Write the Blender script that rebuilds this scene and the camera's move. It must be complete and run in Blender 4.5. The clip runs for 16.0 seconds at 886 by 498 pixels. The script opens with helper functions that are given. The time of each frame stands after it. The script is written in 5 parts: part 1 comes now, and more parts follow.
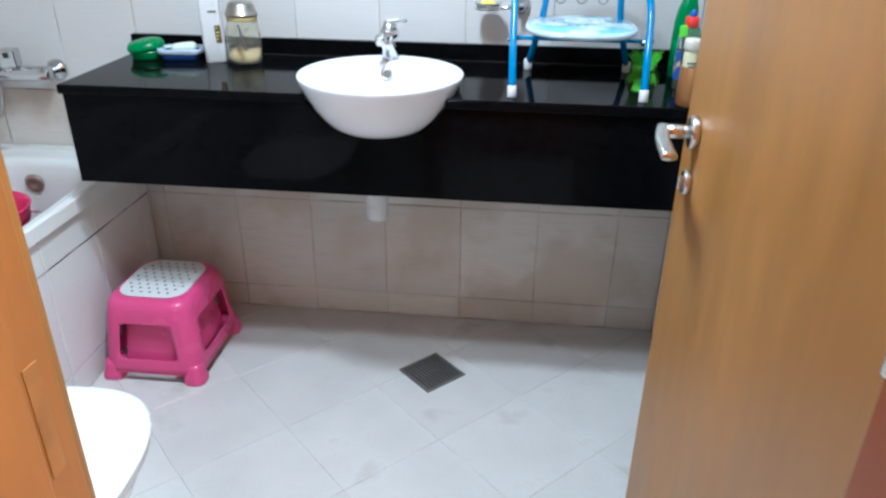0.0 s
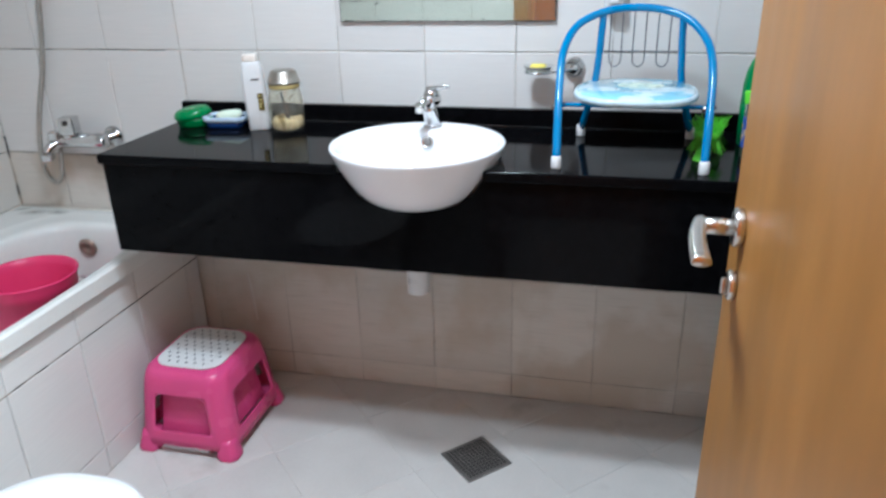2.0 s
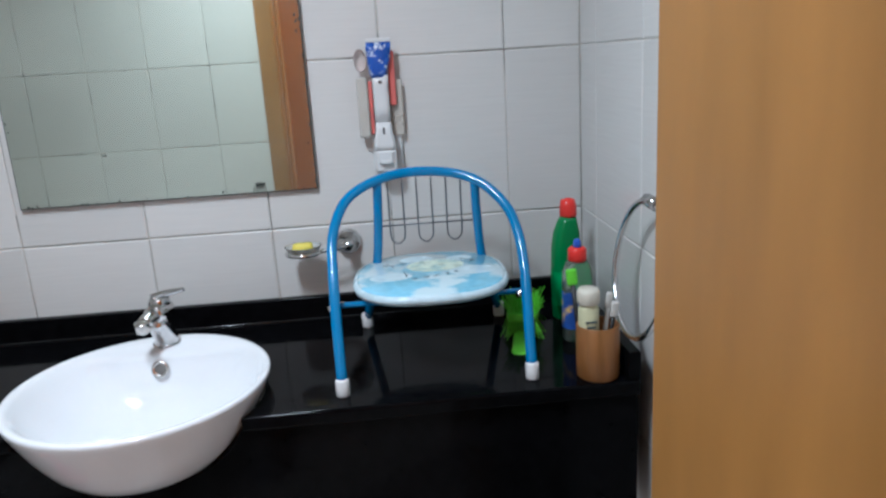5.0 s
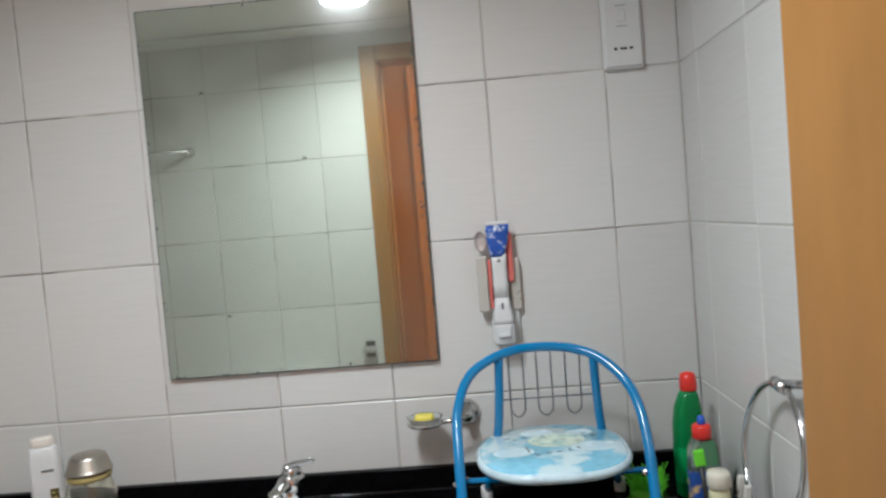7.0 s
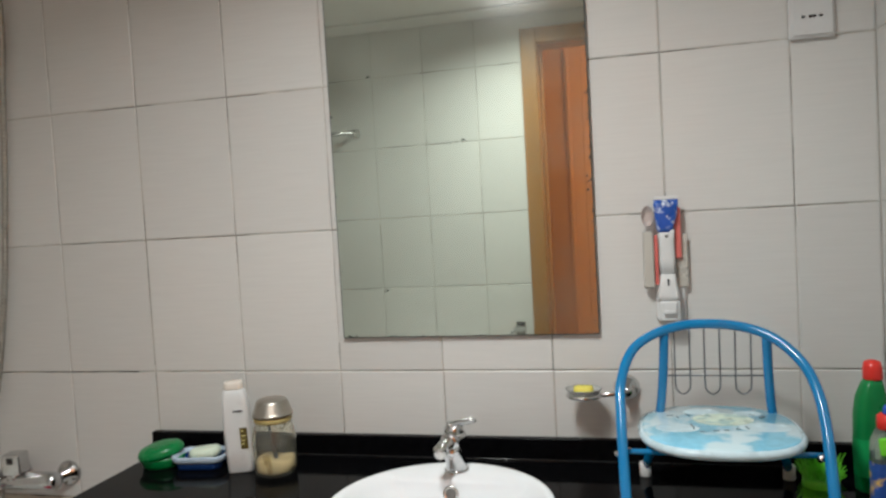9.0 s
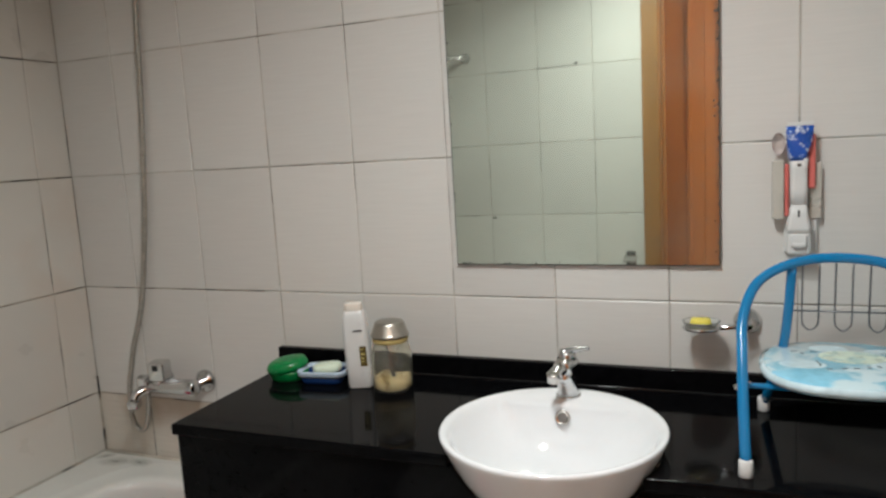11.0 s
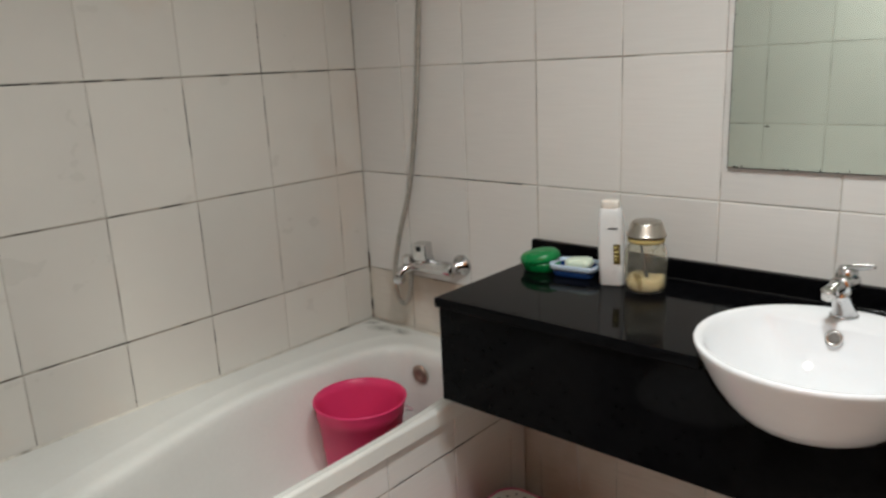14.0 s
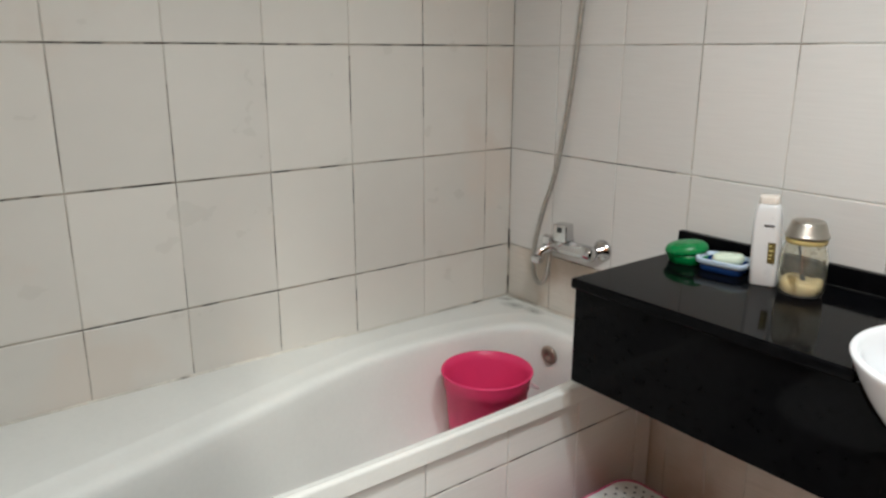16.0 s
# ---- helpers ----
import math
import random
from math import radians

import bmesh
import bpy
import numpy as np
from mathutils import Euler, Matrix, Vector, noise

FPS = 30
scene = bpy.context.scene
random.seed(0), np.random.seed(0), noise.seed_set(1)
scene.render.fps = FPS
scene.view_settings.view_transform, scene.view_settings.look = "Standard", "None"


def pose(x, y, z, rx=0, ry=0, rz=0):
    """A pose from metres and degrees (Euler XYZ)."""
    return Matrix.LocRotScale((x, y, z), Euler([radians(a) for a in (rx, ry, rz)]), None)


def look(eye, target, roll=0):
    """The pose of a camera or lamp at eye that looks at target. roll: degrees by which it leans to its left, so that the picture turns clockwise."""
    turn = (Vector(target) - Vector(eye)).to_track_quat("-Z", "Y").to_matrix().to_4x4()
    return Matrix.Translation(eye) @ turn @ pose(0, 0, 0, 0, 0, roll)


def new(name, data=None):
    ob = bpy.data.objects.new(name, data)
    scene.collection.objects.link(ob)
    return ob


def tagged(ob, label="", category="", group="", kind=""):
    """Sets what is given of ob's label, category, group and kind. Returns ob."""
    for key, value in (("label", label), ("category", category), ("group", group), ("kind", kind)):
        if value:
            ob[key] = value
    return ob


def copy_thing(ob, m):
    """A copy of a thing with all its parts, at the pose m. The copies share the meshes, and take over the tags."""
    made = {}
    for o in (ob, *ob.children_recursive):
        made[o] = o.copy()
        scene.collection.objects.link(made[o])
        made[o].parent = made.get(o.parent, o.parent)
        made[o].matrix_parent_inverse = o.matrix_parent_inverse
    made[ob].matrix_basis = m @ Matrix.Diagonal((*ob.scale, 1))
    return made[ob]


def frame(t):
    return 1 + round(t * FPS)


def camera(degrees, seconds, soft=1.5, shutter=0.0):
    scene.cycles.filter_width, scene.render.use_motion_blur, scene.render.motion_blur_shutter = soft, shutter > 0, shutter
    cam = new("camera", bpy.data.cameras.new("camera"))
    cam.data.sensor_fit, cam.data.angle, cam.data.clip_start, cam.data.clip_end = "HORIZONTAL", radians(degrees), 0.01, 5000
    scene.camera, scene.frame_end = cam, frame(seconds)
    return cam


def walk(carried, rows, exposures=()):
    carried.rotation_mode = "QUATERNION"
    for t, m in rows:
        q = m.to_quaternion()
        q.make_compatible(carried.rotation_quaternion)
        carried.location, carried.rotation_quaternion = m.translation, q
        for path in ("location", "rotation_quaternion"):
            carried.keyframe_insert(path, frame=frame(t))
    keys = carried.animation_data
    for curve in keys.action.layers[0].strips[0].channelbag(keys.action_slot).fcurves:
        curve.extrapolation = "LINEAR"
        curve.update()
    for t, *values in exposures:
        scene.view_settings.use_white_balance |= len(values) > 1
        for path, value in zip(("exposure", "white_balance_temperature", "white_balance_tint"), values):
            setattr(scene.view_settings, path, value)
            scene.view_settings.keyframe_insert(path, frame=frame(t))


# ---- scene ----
cam = camera(62.8, 16.0, soft=2.5, shutter=0.4)
PATH = [
    (0, (0.421, -2.144, 1.339), (0.231, -0.364, 0.446), 0.6),
    (0.5, (0.449, -2.116, 1.339), (0.18, -0.352, 0.436), 0.3),
    (1, (0.505, -2.058, 1.343), (0.065, -0.325, 0.446), -1.0),
    (1.5, (0.524, -2.011, 1.349), (0.04, -0.262, 0.508), -1.2),
    (2, (0.519, -1.971, 1.346), (0.08, -0.177, 0.577), -1.5),
    (2.5, (0.468, -1.876, 1.356), (0.181, -0.016, 0.679), -1.0),
    (2.8, (0.441, -1.827, 1.352), (0.281, 0.061, 0.71), -0.7),
    (3, (0.423, -1.802, 1.36), (0.397, 0.101, 0.746), 0.1),
    (3.2, (0.431, -1.76, 1.351), (0.492, 0.156, 0.778), 0.8),
    (5.3, (0.496, -1.488, 1.407), (0.637, 0.45, 0.934), -3.6),
    (5.5, (0.461, -1.501, 1.403), (0.638, 0.452, 1.011), -2.7),
    (6, (0.447, -1.521, 1.373), (0.642, 0.461, 1.186), -3.1),
    (6.2, (0.460, -1.524, 1.391), (0.624, 0.465, 1.26), -3.5),
    (6.5, (0.443, -1.535, 1.447), (0.54, 0.456, 1.294), -4.2),
    (7, (0.448, -1.549, 1.472), (0.362, 0.447, 1.378), -4.7),
    (7.5, (0.428, -1.565, 1.497), (0.282, 0.427, 1.399), -4.8),
    (8, (0.424, -1.579, 1.488), (0.134, 0.397, 1.376), -5.1),
    (8.5, (0.413, -1.587, 1.436), (0.017, 0.372, 1.363), -4.1),
    (10.8, (0.394, -1.599, 1.445), (-0.327, 0.247, 1.174), -3.2),
    (11, (0.384, -1.606, 1.441), (-0.365, 0.227, 1.163), -3.3),
    (11.5, (0.383, -1.611, 1.435), (-0.455, 0.179, 1.129), -3.6),
    (12, (0.374, -1.623, 1.434), (-0.534, 0.127, 1.094), -3.5),
    (12.5, (0.363, -1.631, 1.423), (-0.618, 0.069, 1.04), -3.2),
    (13, (0.357, -1.64, 1.419), (-0.724, -0.014, 0.988), -3.1),
    (13.5, (0.361, -1.644, 1.417), (-0.824, -0.097, 0.967), -2.6),
    (14, (0.362, -1.648, 1.414), (-0.928, -0.201, 0.924), -2.7),
    (14.5, (0.37, -1.643, 1.405), (-1.013, -0.291, 0.896), -2.2),
    (15, (0.366, -1.655, 1.401), (-1.078, -0.38, 0.863), -1.6),
    (15.5, (0.366, -1.661, 1.406), (-1.133, -0.456, 0.855), -0.6),
    (16, (0.369, -1.671, 1.399), (-1.168, -0.505, 0.872), 0.1),
]
EXPOSURES = [(0, 0.88, 4980, 1), (1.0, 0.76, 5100, 2), (1.5, 0.72, 5230, 4), (2.5, 0.62, 5250, 4), (3.2, 0.45, 5230, 5), (5.5, 0.01, 5420, 6), (7.5, 0.02, 5980, 4), (11, -0.07, 6300, 5), (12.5, -0.05, 6350, 5), (14.5, 0.05, 6220, 5), (15.5, 0.20, 6100, 4), (16, 0.34, 6080, 4)]
walk(cam, [(t, look(e, g, r)) for t, e, g, r in PATH], EXPOSURES)

# ---- world and light ----
world = bpy.data.worlds.new("world")
scene.world = world
world.use_nodes = True
world.node_tree.nodes["Background"].inputs[0].default_value = (0.5, 0.5, 0.55, 1)
world.node_tree.nodes["Background"].inputs[1].default_value = 0.02


def area_light(name, place, size, watts, colour):
    data = bpy.data.lights.new(name, "AREA")
    data.shape, data.size, data.energy, data.color = "DISK", size, watts, colour
    ob = new(name, data)
    ob.matrix_basis = pose(*place)
    return ob


LAMP, LAMP_INNER = (0.03, -1.26), (0.08, -0.95)
CEIL = 2.325
for (lx, ly), watts in ((LAMP, 7.4), (LAMP_INNER, 11.4)):
    area_light("downlight_beam", (lx, ly, CEIL - 0.012), 0.17, watts, (1.0, 0.985, 0.96)).data.spread = radians(154)
CORRIDOR_LAMP, CEIL_OUT = (1.10, -2.22), 2.62
area_light("corridor_beam", (*CORRIDOR_LAMP, CEIL_OUT - 0.012), 0.15, 40, (1.0, 0.93, 0.84))


# ---- materials ----
def material(name, base, rough=0.5, metal=0.0, vary=0.08, scale=6.0, bump=0.0, grain=90.0, coat=0.0, stretch=(1, 1, 1), rand=0.0,
             trans=0.0, ior=1.45, emit=0.0, spot=None, spot_at=0.62, spot_scale=14.0, rvary=0.08):
    m = bpy.data.materials.new(name)
    m.use_nodes = True
    n, l = m.node_tree.nodes, m.node_tree.links
    b = n["Principled BSDF"]
    geo = n.new("ShaderNodeNewGeometry")
    mp = n.new("ShaderNodeMapping")
    mp.inputs["Scale"].default_value = stretch
    l.new(geo.outputs["Position"], mp.inputs["Vector"])
    big = n.new("ShaderNodeTexNoise")
    big.inputs["Scale"].default_value, big.inputs["Detail"].default_value = scale, 5
    l.new(mp.outputs[0], big.inputs["Vector"])
    fine = n.new("ShaderNodeTexNoise")
    fine.inputs["Scale"].default_value, fine.inputs["Detail"].default_value = grain, 3
    l.new(mp.outputs[0], fine.inputs["Vector"])
    add = n.new("ShaderNodeMath")
    add.operation = "MULTIPLY_ADD"
    l.new(fine.outputs[0], add.inputs[0])
    add.inputs[1].default_value = 0.4
    l.new(big.outputs[0], add.inputs[2])
    ramp = n.new("ShaderNodeValToRGB")
    ramp.color_ramp.elements[0].position, ramp.color_ramp.elements[1].position = 0.45, 0.95
    ramp.color_ramp.elements[0].color = (*[c * (1 - vary) for c in base], 1)
    ramp.color_ramp.elements[1].color = (*[min(1, c * (1 + vary)) for c in base], 1)
    l.new(add.outputs[0], ramp.inputs[0])
    colour = ramp.outputs[0]
    if rand:
        info = n.new("ShaderNodeObjectInfo")
        hsv = n.new("ShaderNodeHueSaturation")
        rr = n.new("ShaderNodeMapRange")
        rr.inputs["To Min"].default_value, rr.inputs["To Max"].default_value = 1 - rand, 1 + rand
        l.new(info.outputs["Random"], rr.inputs["Value"])
        l.new(rr.outputs[0], hsv.inputs["Value"])
        l.new(colour, hsv.inputs["Color"])
        colour = hsv.outputs[0]
    if spot:
        sn = n.new("ShaderNodeTexNoise")
        sn.inputs["Scale"].default_value, sn.inputs["Detail"].default_value = spot_scale, 6
        l.new(geo.outputs["Position"], sn.inputs["Vector"])
        sr = n.new("ShaderNodeValToRGB")
        sr.color_ramp.elements[0].position, sr.color_ramp.elements[1].position = spot_at - 0.05, spot_at + 0.05
        l.new(sn.outputs[0], sr.inputs[0])
        mx = n.new("ShaderNodeMixRGB")
        l.new(sr.outputs[0], mx.inputs[0])
        l.new(colour, mx.inputs[1])
        mx.inputs[2].default_value = (*spot, 1)
        colour = mx.outputs[0]
    l.new(colour, b.inputs["Base Color"])
    rmap = n.new("ShaderNodeMapRange")
    rmap.inputs["From Min"].default_value, rmap.inputs["From Max"].default_value = 0.3, 0.8
    rmap.inputs["To Min"].default_value, rmap.inputs["To Max"].default_value = max(0.02, rough * (1 - 2 * rvary)), min(1, rough * (1 + 2 * rvary))
    l.new(big.outputs[0], rmap.inputs["Value"])
    l.new(rmap.outputs[0], b.inputs["Roughness"])
    b.inputs["Metallic"].default_value = metal
    b.inputs["Coat Weight"].default_value = coat
    b.inputs["Coat Roughness"].default_value = 0.06
    b.inputs["Transmission Weight"].default_value = trans
    b.inputs["IOR"].default_value = ior
    if emit:
        b.inputs["Emission Color"].default_value = (1, 0.97, 0.93, 1)
        b.inputs["Emission Strength"].default_value = emit
    if bump:
        bp = n.new("ShaderNodeBump")
        bp.inputs["Strength"].default_value, bp.inputs["Distance"].default_value = bump, 0.002
        l.new(add.outputs[0], bp.inputs["Height"])
        l.new(bp.outputs[0], b.inputs["Normal"])
    return m


def translucent(m, share, colour):
    """Thin moulded plastic that lets some light through."""
    n, l = m.node_tree.nodes, m.node_tree.links
    tr, mix = n.new("ShaderNodeBsdfTranslucent"), n.new("ShaderNodeMixShader")
    tr.inputs["Color"].default_value = (*colour, 1)
    mix.inputs[0].default_value = share
    l.new(n["Principled BSDF"].outputs[0], mix.inputs[1])
    l.new(tr.outputs[0], mix.inputs[2])
    l.new(mix.outputs[0], n["Material Output"].inputs[0])
    return m


TILE = material("wall_tile", (0.665, 0.653, 0.630), 0.24, vary=0.028, scale=3.5, bump=0.014, grain=6.0, stretch=(2.2, 2.2, 55), rand=0.045, rvary=0.03)
TILE_SOAPY = material("soap_filmed_tile", (0.650, 0.622, 0.575), 0.30, vary=0.02, scale=2.2, bump=0.004, grain=6.0, stretch=(2.2, 2.2, 3.0), rand=0.05, rvary=0.06, spot=(0.640, 0.585, 0.525), spot_at=0.60, spot_scale=2.4)
# lower tiles browner: grime, with the shade under the counter put in the colour
TILE_GRIMY_SHADED = material("grimy_shaded_wall_tile", (0.615, 0.575, 0.515), 0.32, vary=0.06, scale=3.5, bump=0.02, grain=6.0, stretch=(2.2, 2.2, 55), rand=0.07, rvary=0.1, spot=(0.53, 0.465, 0.385), spot_at=0.52, spot_scale=3.0)
GROUT = material("grout", (0.50, 0.475, 0.43), 0.9, vary=0.25, scale=9, bump=0.5, grain=200, spot=(0.16, 0.14, 0.115), spot_at=0.53, spot_scale=5)
GROUT_PALE = material("pale_grout", (0.58, 0.56, 0.52), 0.9, vary=0.12, scale=9, bump=0.3, grain=200)
GROUT_DARK = material("mouldy_grout", (0.34, 0.30, 0.25), 0.9, vary=0.4, scale=9, bump=0.5, grain=200, spot=(0.020, 0.017, 0.013), spot_at=0.52, spot_scale=17)
GROUT_MID = material("greyed_grout", (0.44, 0.41, 0.36), 0.9, vary=0.3, scale=9, bump=0.5, grain=200, spot=(0.07, 0.06, 0.05), spot_at=0.56, spot_scale=7)
FLOOR_TILE = material("floor_tile", (0.555, 0.535, 0.508), 0.33, vary=0.07, scale=5, bump=0.12, grain=120, rand=0.03, spot=(0.48, 0.455, 0.425), spot_at=0.66, spot_scale=5)
GROUT_FLOOR = material("floor_grout", (0.52, 0.495, 0.46), 0.9, vary=0.3, scale=12, bump=0.4, grain=200)
PLASTER = material("white_plaster", (0.76, 0.75, 0.73), 0.8, vary=0.03, scale=4, bump=0.1, grain=150)
GRANITE = material("black_granite", (0.003, 0.003, 0.0035), 0.09, ior=1.17, vary=0.5, scale=60, grain=400, rvary=0.3)
GRANITE.node_tree.nodes["Principled BSDF"].inputs["Specular IOR Level"].default_value = 0.36
CERAMIC = material("white_ceramic", (0.80, 0.81, 0.83), 0.08, vary=0.015, scale=5, coat=0.4)
TUB = material("white_bath_enamel", (0.74, 0.74, 0.71), 0.16, vary=0.04, scale=4, coat=0.3, spot=(0.74, 0.73, 0.69), spot_at=0.70, spot_scale=5)
CHROME = material("chrome", (0.62, 0.62, 0.62), 0.13, 1.0, vary=0.05, scale=20)
STEEL = material("brushed_steel", (0.62, 0.60, 0.57), 0.26, 1.0, vary=0.08, scale=20, grain=200)
WOOD = material("beech_veneer", (0.305, 0.142, 0.033), 0.42, vary=0.20, scale=2.6, bump=0.03, grain=9, stretch=(3.2, 3.2, 0.8))
WOOD_RED = material("orange_wood", (0.48, 0.140, 0.020), 0.5, vary=0.12, scale=2.2, bump=0.03, grain=14, stretch=(2.5, 2.5, 0.4))
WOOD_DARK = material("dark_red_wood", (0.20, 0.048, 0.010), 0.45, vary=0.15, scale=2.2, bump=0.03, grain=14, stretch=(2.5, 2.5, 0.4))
JAMB = material("jamb_wood", (0.34, 0.135, 0.032), 0.38, vary=0.15, scale=2.2, bump=0.06, grain=14, stretch=(6, 6, 0.5))
TARNISH = material("tarnished_brass", (0.37, 0.165, 0.048), 0.4, 0.2, vary=0.2, scale=30)
MIRROR = material("mirror_glass", (0.69, 0.755, 0.665), 0.02, 0.93, vary=0.02, scale=3, rvary=0.3)
# dusty film on the mirror, uneven as if wiped
nt = MIRROR.node_tree
film = nt.nodes.new("ShaderNodeTexNoise")
film.inputs["Scale"].default_value, film.inputs["Detail"].default_value = 3.2, 6
film_range = nt.nodes.new("ShaderNodeMapRange")
film_range.inputs["From Min"].default_value, film_range.inputs["From Max"].default_value = 0.42, 0.72
film_range.inputs["To Min"].default_value, film_range.inputs["To Max"].default_value = 0.96, 0.80
nt.links.new(nt.nodes["Principled BSDF"].inputs["Base Color"].links[0].from_node.inputs[0].links[0].from_node.inputs[2].links[0].from_node.inputs["Vector"].links[0].from_socket, film.inputs["Vector"])
nt.links.new(film.outputs[0], film_range.inputs["Value"])
nt.links.new(film_range.outputs[0], nt.nodes["Principled BSDF"].inputs["Metallic"])
MIRROR.node_tree.nodes["Principled BSDF"].inputs["Coat Weight"].default_value = 1.0
MIRROR.node_tree.nodes["Principled BSDF"].inputs["Coat Roughness"].default_value = 0.16
MIRROR.node_tree.nodes["Principled BSDF"].inputs["Coat IOR"].default_value = 1.6
MIRROR_EDGE = material("mirror_edge", (0.07, 0.08, 0.075), 0.4, vary=0.3, scale=30)
PINK = material("pink_plastic", (0.74, 0.085, 0.27), 0.28, vary=0.05, scale=8, bump=0.03, grain=200)
translucent(PINK, 0.16, (0.80, 0.06, 0.24))
PINK_RED = material("bucket_plastic", (0.85, 0.055, 0.20), 0.42, vary=0.05, scale=8, bump=0.03, grain=200)
translucent(PINK_RED, 0.22, (0.85, 0.04, 0.16))
WHITE_P = material("white_plastic", (0.70, 0.70, 0.695), 0.32, vary=0.03, scale=10)
BLUE = material("blue_paint", (0.008, 0.185, 0.43), 0.2, vary=0.08, scale=20, coat=0.5)
GREEN = material("green_plastic", (0.007, 0.20, 0.05), 0.3, vary=0.08, scale=15)
LIME = material("lime_plastic", (0.16, 0.60, 0.03), 0.4, vary=0.12, scale=30)
NAVY = material("blue_plastic", (0.009, 0.035, 0.135), 0.25, vary=0.08, scale=15)
PALE_BLUE = material("pale_blue_plastic", (0.53, 0.64, 0.76), 0.3, vary=0.05, scale=15)
RED = material("red_plastic", (0.75, 0.04, 0.03), 0.32, vary=0.06, scale=15)
YELLOW = material("yellow_soap", (0.80, 0.68, 0.10), 0.5, vary=0.08, scale=25)
SOAP = material("pale_green_soap", (0.66, 0.76, 0.62), 0.45, vary=0.05, scale=25)
BLACK = material("black_plastic", (0.015, 0.015, 0.015), 0.4, vary=0.2, scale=20)
BAMBOO = material("bamboo", (0.27, 0.115, 0.034), 0.42, vary=0.25, scale=6, bump=0.1, grain=40, stretch=(8, 8, 0.8))
GLASS = material("clear_glass", (0.95, 0.93, 0.84), 0.04, vary=0.04, trans=0.97, ior=1.45, spot=(0.50, 0.44, 0.30), spot_at=0.63, spot_scale=34)
FROST = material("frosted_glass", (0.92, 0.93, 0.91), 0.18, vary=0.02, trans=0.85, ior=1.45)
POWDER = material("yellowish_powder", (0.29, 0.225, 0.125), 0.9, vary=0.2, scale=40, bump=0.4, grain=200)
DRAIN = material("drain_steel", (0.19, 0.18, 0.17), 0.5, 0.6, vary=0.25, scale=20, bump=0.2, grain=200)
GLOW = material("lamp_glass", (0.9, 0.9, 0.9), 0.5, emit=14.0)


# ---- mesh helpers ----
def empty(name, place=(0, 0, 0), m=None):
    ob = new(name)
    ob.empty_display_size = 0.05
    ob.matrix_basis = m if m is not None else pose(*place)
    return ob


def part(name, bm, mat, parent=None, label="", smooth=False, m=None):
    me = bpy.data.meshes.new(name)
    if smooth:
        for f in bm.faces:
            f.smooth = True
    bm.normal_update()
    bm.to_mesh(me)
    bm.free()
    me.materials.append(mat)
    ob = new(name, me)
    if parent is not None:
        ob.parent = parent
    if m is not None:
        ob.matrix_basis = m
    if label:
        tagged(ob, label)
    return ob


def soften(ob, width, segments=2, angle=35):
    md = ob.modifiers.new("bevel", "BEVEL")
    md.width, md.segments, md.limit_method, md.angle_limit = width, segments, "ANGLE", radians(angle)
    for p in ob.data.polygons:
        p.use_smooth = True
    wn = ob.modifiers.new("normals", "WEIGHTED_NORMAL")
    wn.keep_sharp = True
    return ob


def box(lo, hi, bm=None):
    bm = bm or bmesh.new()
    v = [bm.verts.new((x, y, z)) for z in (lo[2], hi[2]) for y in (lo[1], hi[1]) for x in (lo[0], hi[0])]
    for f in ((0, 2, 3, 1), (4, 5, 7, 6), (0, 1, 5, 4), (2, 6, 7, 3), (0, 4, 6, 2), (1, 3, 7, 5)):
        bm.faces.new([v[i] for i in f])
    return bm


def rings(loops, bm=None, close=True, cap_start=True, cap_end=True):
    """Skin through a row of loops of equal length."""
    bm = bm or bmesh.new()
    rows = [[bm.verts.new(p) for p in loop] for loop in loops]
    n = len(rows[0])
    for a, b in zip(rows, rows[1:]):
        for i in range(n if close else n - 1):
            j = (i + 1) % n
            bm.faces.new((a[i], a[j], b[j], b[i]))
    if cap_start:
        bm.faces.new(rows[0][::-1])
    if cap_end:
        bm.faces.new(rows[-1])
    return bm


def lathe(profile, n=40, centre=(0, 0), sx=1.0, sy=1.0, bm=None, caps=(True, True)):
    """A turned shape: profile of (radius, height)."""
    loops = [[(centre[0] + r * sx * math.cos(2 * math.pi * i / n), centre[1] + r * sy * math.sin(2 * math.pi * i / n), z) for i in range(n)] for r, z in profile]
    return rings(loops, bm, True, *caps)


def smooth_path(points, steps=8, closed=False):
    """Points along a smooth line through the given ones."""
    pts = [Vector(p) for p in points]
    n, out = len(pts), []
    for i in range(n if closed else n - 1):
        p1, p2 = pts[i], pts[(i + 1) % n]
        p0 = pts[i - 1] if closed or i else p1 * 2 - p2
        p3 = pts[(i + 2) % n] if closed or i + 2 < n else p2 * 2 - p1
        for k in range(steps):
            t = k / steps
            out.append(0.5 * (2 * p1 + (p2 - p0) * t + (2 * p0 - 5 * p1 + 4 * p2 - p3) * t * t + (3 * p1 - p0 - 3 * p2 + p3) * t ** 3))
    if not closed:
        out.append(pts[-1])
    return out


